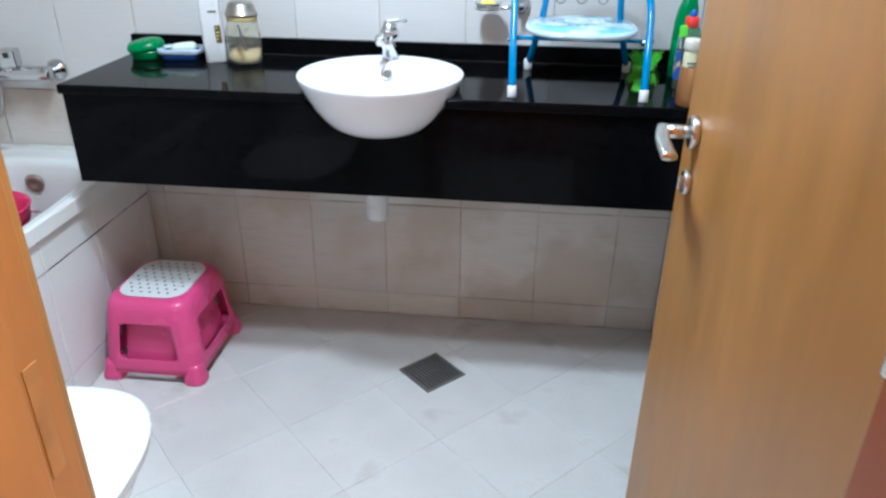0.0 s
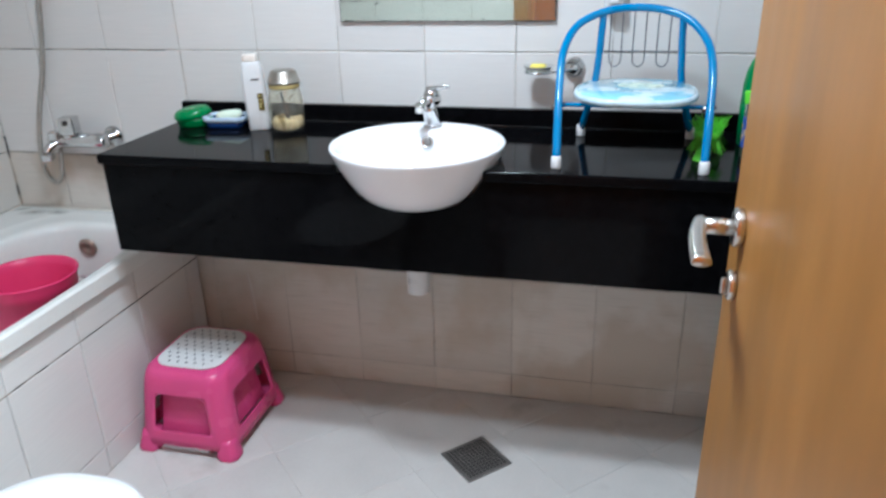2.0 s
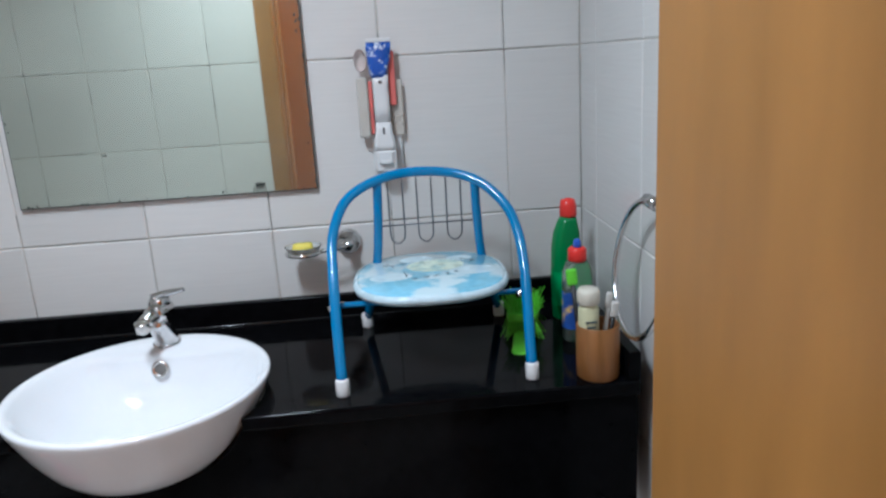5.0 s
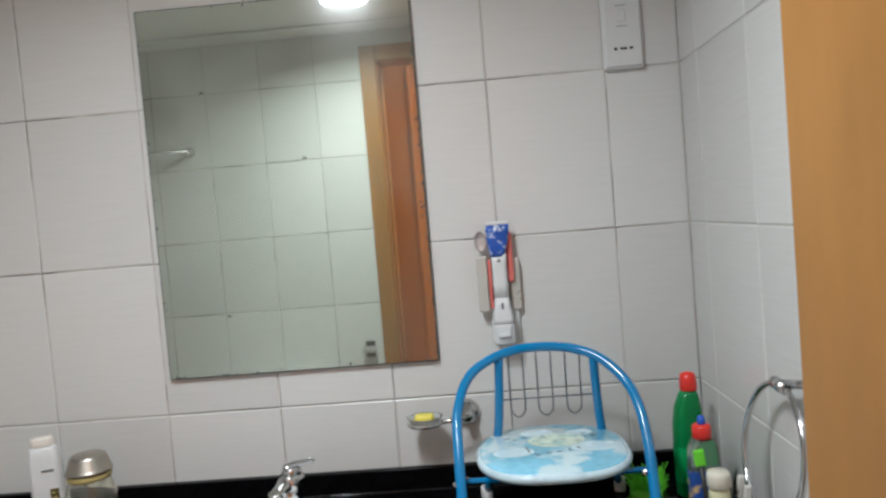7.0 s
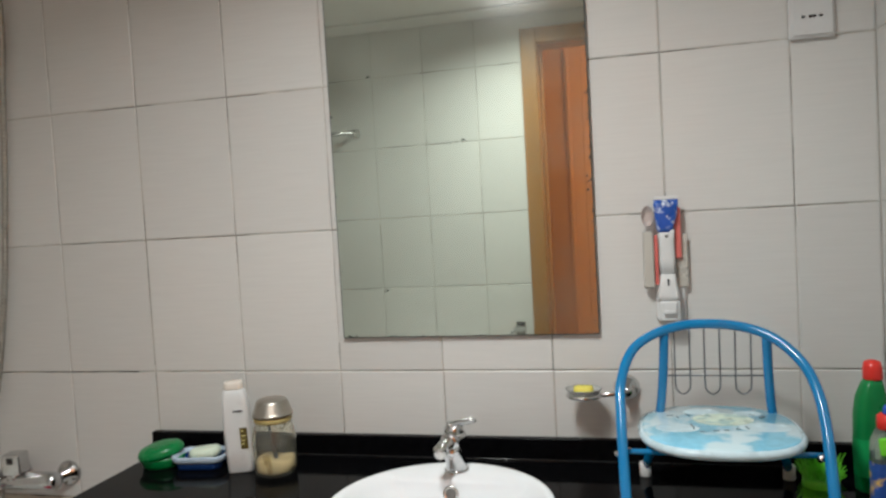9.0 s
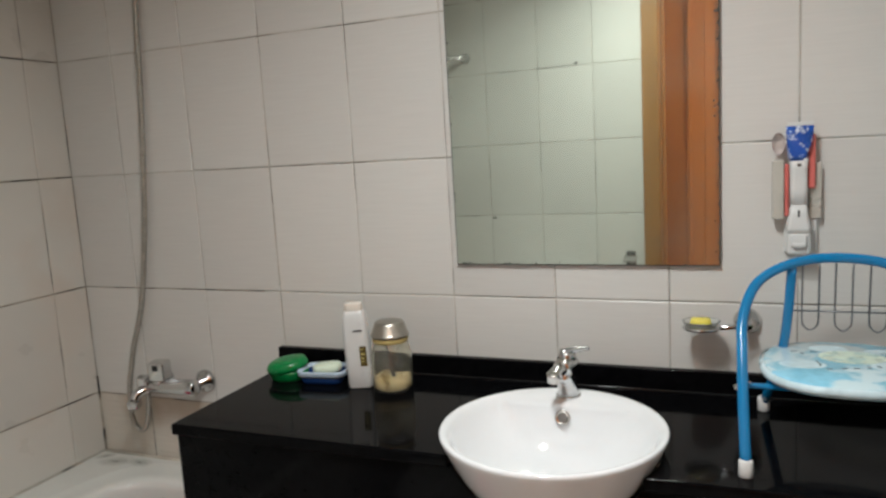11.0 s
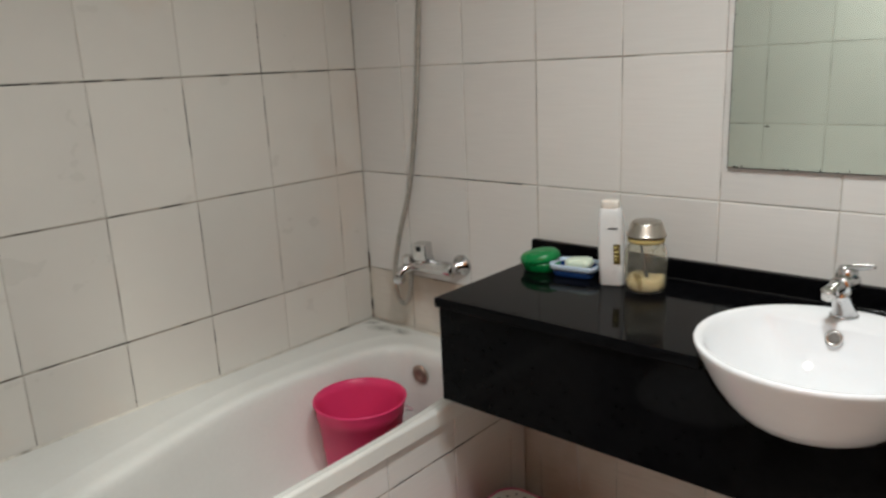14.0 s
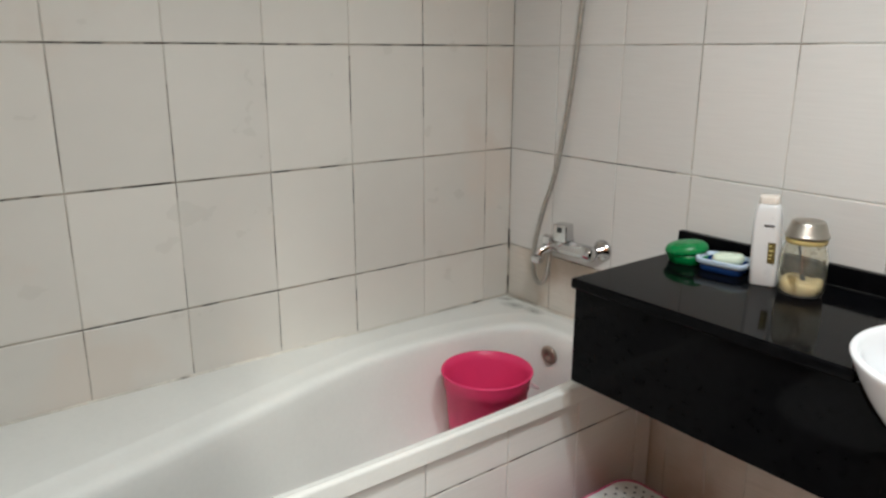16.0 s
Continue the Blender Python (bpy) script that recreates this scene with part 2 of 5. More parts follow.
def tube(path, r, n=12, closed=False, bm=None):
    """A round bar along a line; r is a number or a function of 0..1."""
    bm = bm or bmesh.new()
    pts = [Vector(p) for p in path]
    m = len(pts)
    loops, side = [], None
    for i, p in enumerate(pts):
        a = pts[i - 1] if i or closed else pts[0]
        b = pts[(i + 1) % m] if i < m - 1 or closed else pts[-1]
        d = (b - a).normalized()
        side = d.orthogonal() if side is None else side - d * side.dot(d)
        side.normalize()
        up = d.cross(side)
        rr = r(i / (m - 1)) if callable(r) else r
        loops.append([p + rr * (math.cos(2 * math.pi * k / n) * side + math.sin(2 * math.pi * k / n) * up) for k in range(n)])
    if closed:
        rows = [[bm.verts.new(p) for p in loop] for loop in loops]
        for i in range(m):
            a, b = rows[i], rows[(i + 1) % m]
            off = min(range(n), key=lambda o: (a[0].co - b[o].co).length) if i == m - 1 else 0
            for k in range(n):
                bm.faces.new((a[k], a[(k + 1) % n], b[(k + 1 + off) % n], b[(k + off) % n]))
        return bm
    return rings(loops, bm)


def rounded_rect(w, d, r, n=6, cx=0.0, cy=0.0):
    pts = []
    for qx, qy, a0 in ((1, 1, 0), (-1, 1, 90), (-1, -1, 180), (1, -1, 270)):
        for i in range(n + 1):
            a = radians(a0 + 90 * i / n)
            pts.append((cx + qx * (w / 2 - r) + r * math.cos(a), cy + qy * (d / 2 - r) + r * math.sin(a)))
    return pts


def slab(outline, z0, z1, edge=0.004, bm=None):
    """A plate of a given outline with eased edges (outline round its own middle)."""
    cx = sum(p[0] for p in outline) / len(outline)
    cy = sum(p[1] for p in outline) / len(outline)

    def ring(inset, z):
        out = []
        for x, y in outline:
            d = math.hypot(x - cx, y - cy) or 1
            k = (d - inset) / d
            out.append((cx + (x - cx) * k, cy + (y - cy) * k, z))
        return out
    return rings([ring(edge, z0), ring(edge * 0.3, z0 + edge * 0.3), ring(0, z0 + edge), ring(0, z1 - edge), ring(edge * 0.3, z1 - edge * 0.3), ring(edge, z1)], bm)


# ---- the room: tiled walls ----
XL, XR, YB, YD = -1.452, 0.905, 0.0, -1.73
DOOR_L, DOOR_R, DOOR_TOP = 0.081, 0.668, 2.17
ROWS = [0.083 + 0.333 * k for k in range(8)]
JOINT, THICK = 0.0023, 0.006
tile_meshes = {}


def tile_mesh(name, w, h, mat, thick=THICK):
    """A tile with eased edges: w across, h up, its face towards -y and its back at y = 0."""
    key = (name, round(w, 3), round(h, 3))
    if key not in tile_meshes:
        e = min(0.0022, w / 4, h / 4)
        bm = rings([[(x, y, z) for x, z in ((i, i), (w - i, i), (w - i, h - i), (i, h - i))] for i, y in ((0, 0), (0, -thick + 0.0016), (e, -thick))], cap_start=False)
        me = bpy.data.meshes.new(name)
        bm.normal_update()
        bm.to_mesh(me)
        bm.free()
        me.materials.append(mat)
        tile_meshes[key] = me
    return tile_meshes[key]


def lay_tiles(wall, m, cuts, rows, wob=0.0005, joint=JOINT, upright=0.0018, stained=(), tile=("tile", TILE)):
    """Tiles on a wall: m takes (along, out, up) to the room; cuts and rows are the joints, ends included."""
    for a, b in zip(cuts, cuts[1:]):
        for c, d in zip(rows, rows[1:]):
            if b - a < 0.015 or d - c < 0.015:
                continue
            ga = 0.0003 if a == cuts[0] else upright / 2
            gb = 0.0003 if b == cuts[-1] else upright / 2
            # rows under the limit get the browner tile: grime plus painted counter shade
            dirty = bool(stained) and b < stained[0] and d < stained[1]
            ob = new("tile", tile_mesh("grimy_shaded_tile" if dirty else tile[0], b - a - ga - gb, d - c - joint, TILE_GRIMY_SHADED if dirty else tile[1]))
            ob.parent = wall
            ob.matrix_basis = m @ pose(a + ga, random.uniform(-wob, wob), c + joint / 2, random.uniform(-0.12, 0.12), 0, random.uniform(-0.12, 0.12))


def joints(start, step, lo, hi):
    """All joints between two ends, with the ends."""
    k = math.ceil((lo + 0.012 - start) / step)
    out = [lo]
    while start + k * step < hi - 0.012:
        out.append(start + k * step)
        k += 1
    return out + [hi]


ZROWS = [0.0] + ROWS[:-1] + [CEIL]
wall_north = tagged(part("wall_north", box((XL - 0.12, YB + 0.0020, -0.1), (XR + 0.12, YB + 0.12, CEIL + 0.1)), GROUT), "wall behind the vanity with dirty tile joints", kind="structure")
wall_west = tagged(part("wall_west", box((XL - 0.12, YD - 0.12, -0.1), (XL - 0.0020, YB + 0.0018, CEIL + 0.1)), GROUT_MID), "wall along the bathtub with black mouldy joints", kind="structure")
wall_east = tagged(part("wall_east", box((XR + 0.0020, YD - 0.12, -0.1), (XR + 0.12, YB + 0.0018, CEIL + 0.1)), GROUT_PALE), "tiled wall beside the vanity", kind="structure")
bm = box((XL - 0.0018, YD - 0.12, -0.1), (DOOR_L - 0.03, YD - 0.0020, CEIL + 0.1))
box((DOOR_R + 0.03, YD - 0.12, -0.1), (XR + 0.0018, YD - 0.0020, CEIL + 0.1), bm)
box((DOOR_L - 0.03, YD - 0.12, DOOR_TOP + 0.03), (DOOR_R + 0.03, YD - 0.0020, CEIL + 0.1), bm)
wall_south = tagged(part("wall_south", bm, GROUT_MID), "tiled wall with the doorway, opposite the vanity", kind="structure")

# ---- floor and ceiling ----
floor = tagged(part("floor", box((XL, YD - 0.13, -0.1), (XR, YB, -0.0018)), GROUT_FLOOR), "pale floor tiles laid diagonally", kind="structure")
ceiling = tagged(part("ceiling", box((XL - 0.1, YD - 0.12, CEIL), (XR + 0.1, YB + 0.1, CEIL + 0.1)), PLASTER), "white bathroom ceiling", kind="structure")
bm = bmesh.new()
w, d = 0.145, 0.014
box((XL, YD, CEIL - d), (XR, YD + w, CEIL - 0.001), bm)
box((XL, YB - w, CEIL - d), (XR, YB, CEIL - 0.001), bm)
box((XL, YD + w, CEIL - d), (XL + w, YB - w, CEIL - 0.001), bm)
box((XR - w, YD + w, CEIL - d), (XR, YB - w, CEIL - 0.001), bm)
trim = tagged(soften(part("trim", bm, PLASTER), 0.004, 2), "white plaster border round the ceiling", kind="structure")

lamp = tagged(empty("ceiling_light", (LAMP[0], LAMP[1], CEIL)), "round recessed ceiling downlight with white rim", "ceiling light", "bathroom downlights")
part("rim", lathe([(0.072, 0.0), (0.088, -0.001), (0.088, -0.006), (0.080, -0.010), (0.072, -0.006)], 40, caps=(False, False)), WHITE_P, lamp, smooth=True)
part("diffuser", lathe([(0.073, -0.001), (0.073, -0.004), (0.055, -0.006)], 40), GLOW, lamp, "glowing diffuser", smooth=True)
copy_thing(lamp, pose(LAMP_INNER[0], LAMP_INNER[1], CEIL))

# ---- corridor behind the doorway ----
bm = box((-0.9, -3.3, -0.1), (1.6, YD - 0.13, -0.002))
tagged(part("floor_corridor", bm, FLOOR_TILE), "pale corridor floor", kind="structure")
bm = box((-0.9, -3.3, CEIL_OUT), (1.6, YD - 0.121, CEIL_OUT + 0.1))
tagged(part("ceiling_corridor", bm, PLASTER), "white corridor ceiling", kind="structure")
bm = box((-1.0, -3.4, -0.1), (-0.9, YD - 0.121, CEIL_OUT + 0.1))
box((1.6, -3.4, -0.1), (1.7, YD - 0.121, CEIL_OUT + 0.1), bm)
box((-0.9, -3.4, -0.1), (1.6, -3.3, CEIL_OUT + 0.1), bm)
box((-1.0, YD - 0.119, CEIL + 0.102), (1.7, YD - 0.02, CEIL_OUT + 0.1), bm)
tagged(part("wall_corridor", bm, PLASTER), "plain corridor walls", kind="structure")
copy_thing(lamp, pose(*CORRIDOR_LAMP, CEIL_OUT))
wardrobe = tagged(empty("wardrobe", (0, -3.298, 0)), "tall orange-stained wooden wardrobe with panelled doors", "wardrobe")
soften(part("body", box((-0.88, 0.002, 0), (1.20, 0.72, 2.60)), WOOD_RED, wardrobe), 0.003)
for x0, x1 in ((-0.68, 0.229), (0.231, 1.14)):
    leaf = soften(part("door", box((x0, 0.722, 0.08), (x1, 0.742, 2.58)), WOOD_RED, wardrobe), 0.003)
    bm = bmesh.new()
    a, b, c, d = x0 + 0.065, x1 - 0.065, 0.20, 2.36
    for lo, hi in (((a, c), (a + 0.022, d)), ((b - 0.022, c), (b, d)), ((a + 0.022, c), (b - 0.022, c + 0.022)), ((a + 0.022, d - 0.022), (b - 0.022, d))):
        box((lo[0], 0.7425, lo[1]), (hi[0], 0.750, hi[1]), bm)
    soften(part("moulding", bm, WOOD_RED, leaf), 0.0036, 3)

# ---- door frame and door ----
frame_thing = tagged(empty("door_frame", (0, YD, 0)), "light wooden door frame with architraves", "door frame", kind="structure")
y0, y1 = -0.125, 0.004
soften(part("jamb", box((DOOR_L - 0.029, y0, 0), (DOOR_L, y1, DOOR_TOP)), JAMB, frame_thing, "orange wooden jamb"), 0.002)
# the hinge-side jamb is coloured darker and redder than the other one
soften(part("jamb", box((DOOR_R, y0, 0), (DOOR_R + 0.029, y1, DOOR_TOP)), WOOD_DARK, frame_thing, "dark red wooden jamb"), 0.002)
soften(part("head", box((DOOR_L - 0.029, y0, DOOR_TOP), (DOOR_R + 0.029, y1, DOOR_TOP + 0.029)), JAMB, frame_thing), 0.002)
soften(part("stop", box((DOOR_L + 0.0005, -0.10, 0), (DOOR_L + 0.012, -0.045, DOOR_TOP - 0.001)), JAMB, frame_thing), 0.002)
soften(part("strike_plate", box((DOOR_L + 0.0005, -0.030, 0.93), (DOOR_L + 0.002, -0.014, 1.03)), TARNISH, frame_thing, "tarnished strike plate"), 0.0005, 1)
for side, ya, yb in ((1, y1 + 0.0005, y1 + 0.016), (-1, y0 - 0.016, y0 - 0.0005)):
    soften(part("architrave", box((DOOR_L - 0.075, ya, 0), (DOOR_L - 0.006, yb, DOOR_TOP + 0.075)), WOOD, frame_thing), 0.004)
    soften(part("architrave", box((DOOR_R + 0.006, ya, 0), (DOOR_R + 0.075, yb, DOOR_TOP + 0.075)), WOOD, frame_thing), 0.004)
    soften(part("architrave", box((DOOR_L - 0.006, ya, DOOR_TOP + 0.006), (DOOR_R + 0.006, yb, DOOR_TOP + 0.075)), WOOD, frame_thing), 0.004)

HINGE, EDGE = Vector((0.676, -1.722, 0)), Vector((0.678, -1.015, 0))
along = (EDGE - HINGE)
turn = math.degrees(math.atan2(along.y, along.x))
door = tagged(empty("door_1", m=pose(HINGE.x, HINGE.y, 0, 0, 0, turn)), "open beech-veneered bathroom door", "door", kind="structure")
LEN = along.length
# in the door's frame x runs from hinge to free edge, +y is the face that the lever is on
leaf = part("leaf", box((0.003, -0.040, 0.008), (LEN, 0.0, 2.155)), WOOD, door)
soften(leaf, 0.002)
for z in (0.25, 1.1, 1.9):
    part("hinge", lathe([(0.006, z - 0.045), (0.007, z - 0.043), (0.007, z + 0.043), (0.006, z + 0.045)], 14, centre=(-0.004, 0.004)), STEEL, door, smooth=True)
hx, hz = LEN - 0.080, 1.025


def lever_set(parent):
    part("rose", lathe([(0.0225, 0.0), (0.024, 0.002), (0.024, 0.009), (0.0225, 0.0115), (0.012, 0.012)], 40), STEEL, parent, smooth=True, m=pose(hx, 0.0005, hz, -90, 0, 0))
    part("spindle", tube([(hx, 0.009, hz), (hx, 0.03, hz), (hx, 0.050, hz)], 0.0100, 20), STEEL, parent, smooth=True)
    # a broad bowed blade that runs back towards the hinge and ends in a flat cut
    loops = []
    for s, out, t, h, dz in ((-0.0110, 0.049, 0.0070, 0.0080, 0.0), (-0.0100, 0.049, 0.0090, 0.0096, 0.0), (0.0, 0.050, 0.0100, 0.0102, 0.0), (0.02, 0.054, 0.0102, 0.0098, -0.0005), (0.045, 0.057, 0.0105, 0.0092, -0.001), (0.075, 0.058, 0.0110, 0.0086, -0.002), (0.100, 0.0575, 0.0112, 0.0080, -0.003), (0.108, 0.057, 0.0110, 0.0076, -0.0035), (0.1095, 0.057, 0.0098, 0.0064, -0.0035)):
        ring = []
        for i in range(24):
            q = 2 * math.pi * i / 24
            cq, sq = math.cos(q), math.sin(q)
            # flatter below, domed above
            ring.append((hx - s, out + t * math.copysign(abs(cq) ** 0.8, cq), hz + dz + (h if sq > 0 else 0.7 * h) * math.copysign(abs(sq) ** 0.85, sq)))
        loops.append(ring)
    part("lever", rings(loops), STEEL, parent, "satin steel lever", smooth=True)
    part("thumb_turn_rose", lathe([(0.0185, 0.0), (0.019, 0.002), (0.019, 0.008), (0.018, 0.0095), (0.008, 0.010)], 36), STEEL, parent, smooth=True, m=pose(hx, 0.0005, hz - 0.077, -90, 0, 0))
    soften(part("thumb_turn", box((-0.004, -0.011, 0.009), (0.004, 0.011, 0.018)), STEEL, parent, m=pose(hx, 0.0005, hz - 0.077, -90, 0, 12)), 0.003)


lever_set(door)

# ---- mirror ----
mirror = tagged(empty("wall_mirror", (0, 0, 0)), "frameless wall mirror with worn dark edge above the basin", "mirror")
part("backing", box((-0.233, -0.0105, 1.162), (0.354, -0.0072, 1.954)), MIRROR_EDGE, mirror)
part("glass", box((-0.2305, -0.0125, 1.1645), (0.3515, -0.0108, 1.9515)), MIRROR, mirror)
bm, rng = bmesh.new(), random.Random(11)
for k in range(110):
    edge, u = rng.choice("lrtbrr"), rng.random()
    x = {"l": -0.2305 + rng.random() ** 2 * 0.006, "r": 0.3515 - rng.random() ** 2 * 0.010}.get(edge, -0.2305 + 0.582 * u)
    z = {"b": 1.1645 + rng.random() ** 2 * 0.006, "t": 1.9515 - rng.random() ** 2 * 0.006}.get(edge, 1.1645 + 0.787 * u)
    r = rng.uniform(0.0006, 0.0022)
    pts = [(x + r * rng.uniform(0.6, 1.3) * math.cos(a), z + 1.6 * r * rng.uniform(0.6, 1.3) * math.sin(a)) for a in [2 * math.pi * i / 9 for i in range(9)]]
    rings([[(px, -0.0126, pz) for px, pz in pts], [(px, -0.0128, pz) for px, pz in pts]], bm)
tagged(part("worn_silvering", bm, MIRROR_EDGE, mirror, "dark spots where the silvering is gone"), kind="stuff")

# ---- vanity counter ----
CT, CX0, CX1, CY = 0.888, -0.740, 0.876, -0.455
vanity = tagged(empty("vanity_counter", (0, 0, 0)), "glossy black granite vanity counter with deep apron", "vanity counter")
BX, BY, BZ = 0.070, -0.362, 0.926


def counter_top():
    """The slab with a round cut for the basin, open at the front."""
    n, r = 40, 0.1945
    s = math.asin((CY - BY) / r)
    pts = [(BX + r * math.cos(a), BY + r * math.sin(a)) for a in [math.pi - s + (2 * s - math.pi) * i / n for i in range(n + 1)]]
    outline = [(CX0, CY), *pts, (CX1, CY), (CX1, -0.0065), (CX0, -0.0065)]
    bm = bmesh.new()
    lo = [bm.verts.new((x, y, CT - 0.025)) for x, y in outline]
    hi = [bm.verts.new((x, y, CT)) for x, y in outline]
    m = len(outline)
    bm.faces.new(hi)
    bm.faces.new(lo[::-1])
    for i in range(m):
        j = (i + 1) % m
        bm.faces.new((lo[i], lo[j], hi[j], hi[i]))
    bmesh.ops.recalc_face_normals(bm, faces=bm.faces)
    return bm


top = part("counter_slab", counter_top(), GRANITE, vanity)
soften(top, 0.005, 3)
AP = CY + 0.012


def apron_mesh():
    """The front board, with a round notch for the bowl."""
    z0, z1 = 0.626, CT - 0.026
    shape = [(0.862, 0.186, -0.003), (0.845, 0.175, -0.006), (0.829, 0.163, -0.009), (0.815, 0.148, -0.012), (0.808, 0.140, -0.014), (0.800, 0.126, -0.016), (0.794, 0.113, -0.018), (0.789, 0.098, -0.019)]
    half = [(math.sqrt(max(0.0, (0.985 * r + 0.002) ** 2 - (AP - BY - off) ** 2)), z - 0.001) for z, r, off in shape]
    notch = [(BX + h, z) for h, z in half] + [(BX - h, z) for h, z in half[::-1]]
    outline = [(CX0 + 0.006, z0), (CX1 - 0.002, z0), (CX1 - 0.002, z1), *notch, (CX0 + 0.006, z1)]
    bm = bmesh.new()
    fr = [bm.verts.new((x, AP, z)) for x, z in outline]
    bk = [bm.verts.new((x, AP + 0.02, z)) for x, z in outline]
    bm.faces.new(fr)
    bm.faces.new(bk[::-1])
    for i in range(len(outline)):
        j = (i + 1) % len(outline)
        bm.faces.new((fr[i], bk[i], bk[j], fr[j]))
    bmesh.ops.recalc_face_normals(bm, faces=bm.faces)
    return bm


soften(part("apron", apron_mesh(), GRANITE, vanity), 0.0015)
soften(part("side_apron", box((CX0 + 0.006, AP + 0.021, 0.626), (CX0 + 0.026, -0.0065, CT - 0.026)), GRANITE, vanity), 0.002)
soften(part("side_apron", box((CX1 - 0.022, AP + 0.021, 0.626), (CX1 - 0.002, -0.0065, CT - 0.026)), GRANITE, vanity), 0.002)
soften(part("backsplash", box((CX0 - 0.015, -0.026, CT + 0.0005), (CX1 - 0.021, -0.0065, CT + 0.048)), GRANITE, vanity), 0.002)
soften(part("side_splash", box((CX1 - 0.020, CY + 0.004, CT + 0.0005), (CX1, -0.0065, CT + 0.048)), GRANITE, vanity), 0.002)
part("sealant", tube([(CX0 + 0.002, -0.0275, CT + 0.0012), (CX1 - 0.022, -0.0275, CT + 0.0012)], 0.0028, 10), material("black_silicone", (0.012, 0.012, 0.012), 0.18, vary=0.2, scale=30), vanity, "black silicone bead", smooth=True)
# unseen board added under the counter, dark so the tiles get less bounce
part("underside", box((CX0 + 0.028, AP + 0.022, 0.700), (CX1 - 0.024, -0.008, 0.704)), material("dark_filler_board", (0.16, 0.12, 0.085), 0.8, vary=0.2, scale=8), vanity, "added dark board under the counter")

# ---- basin ----
basin = tagged(empty("wash_basin", (BX, BY, 0)), "white ceramic semi-recessed wash basin", "wash basin")


def bowl_mesh():
    n = 64
    prof_out = [(0.050, 0.785, -0.02), (0.082, 0.787, -0.02), (0.108, 0.794, -0.018), (0.133, 0.808, -0.014), (0.156, 0.829, -0.009), (0.178, 0.857, -0.004), (0.196, 0.886, 0), (0.2065, 0.908, 0), (0.2105, BZ - 0.008, 0), (0.2110, BZ - 0.003, 0), (0.2090, BZ - 0.0005, 0), (0.205, BZ, 0)]
    prof_in = [(0.200, BZ - 0.001, 0), (0.194, BZ - 0.006, 0), (0.188, BZ - 0.018, -0.002), (0.179, 0.892, -0.006), (0.163, 0.866, -0.010), (0.138, 0.838, -0.014), (0.104, 0.816, -0.018), (0.06, 0.804, -0.02), (0.022, 0.801, -0.02)]
    loops = []
    for k, (r, z, off) in enumerate(prof_out + prof_in):
        inner = k >= len(prof_out)
        loop = []
        for i in range(n):
            a = 2 * math.pi * i / n
            x, y = 0.982 * r * math.cos(a), 0.99 * r * math.sin(a)
            if inner and y > 0.0:
                # a flat ledge at the back for the tap
                lim = 0.128 + 0.02 * (BZ - z) / 0.1
                if z < BZ - 0.004:
                    y = min(y, lim - 0.25 * max(0, BZ - z - 0.02))
            loop.append((x, y + off, z))
        loops.append(loop)
    return rings(loops)


part("bowl", bowl_mesh(), CERAMIC, basin, smooth=True)
part("overflow_ring", lathe([(0.0105, 0.0), (0.0155, 0.001), (0.0155, 0.004), (0.012, 0.005), (0.010, 0.003)], 24), STEEL, basin, "steel overflow ring", smooth=True, m=pose(-0.007, 0.1215, BZ - 0.033, 74, 0, 0))
part("overflow_hole", lathe([(0.0095, 0.0035), (0.009, 0.0042), (0.002, 0.0043)], 20), DRAIN, basin, "dark overflow opening", m=pose(-0.007, 0.1215, BZ - 0.033, 74, 0, 0))
part("waste", lathe([(0.021, 0.801), (0.021, 0.805), (0.016, 0.806), (0.014, 0.804)], 24, centre=(0, -0.02)), CHROME, basin, smooth=True)
part("drain_pipe", lathe([(0.028, 0.484), (0.030, 0.486), (0.030, 0.790)], 28, centre=(-0.040, 0.10)), WHITE_P, basin, "white plastic waste pipe", smooth=True)

# ---- bathtub ----
TZ, TX1, TY0, TY1 = 0.561, -0.786, -0.0075, -1.722
tub = tagged(empty("bathtub", (0, 0, 0)), "white built-in bathtub with tiled side panel", "bathtub")


def tub_outline(n, grow, z):
    """The inner edge: wide at the tap end, tapering at the head end; grow widens it."""
    loop = []
    ya, yb = -0.115 + grow, -1.60 - grow
    for i in range(n):
        a = 2 * math.pi * i / n
        c, s = math.cos(a), math.sin(a)
        sy = math.copysign(abs(s) ** 0.6, s)
        y = (ya + yb) / 2 + (ya - yb) / 2 * sy
        k = min(1, max(0, 0.3075 - 0.7425 * sy))
        k = k * k * (3 - 2 * k)
        xl, xr = -1.285 + 0.20 * k - grow, -0.826 + (0.34 * grow if grow > 0 else grow)
        sx = math.copysign(abs(c) ** 0.45, c)
        loop.append(((xl + xr) / 2 + (xr - xl) / 2 * sx, y, z))
    return loop


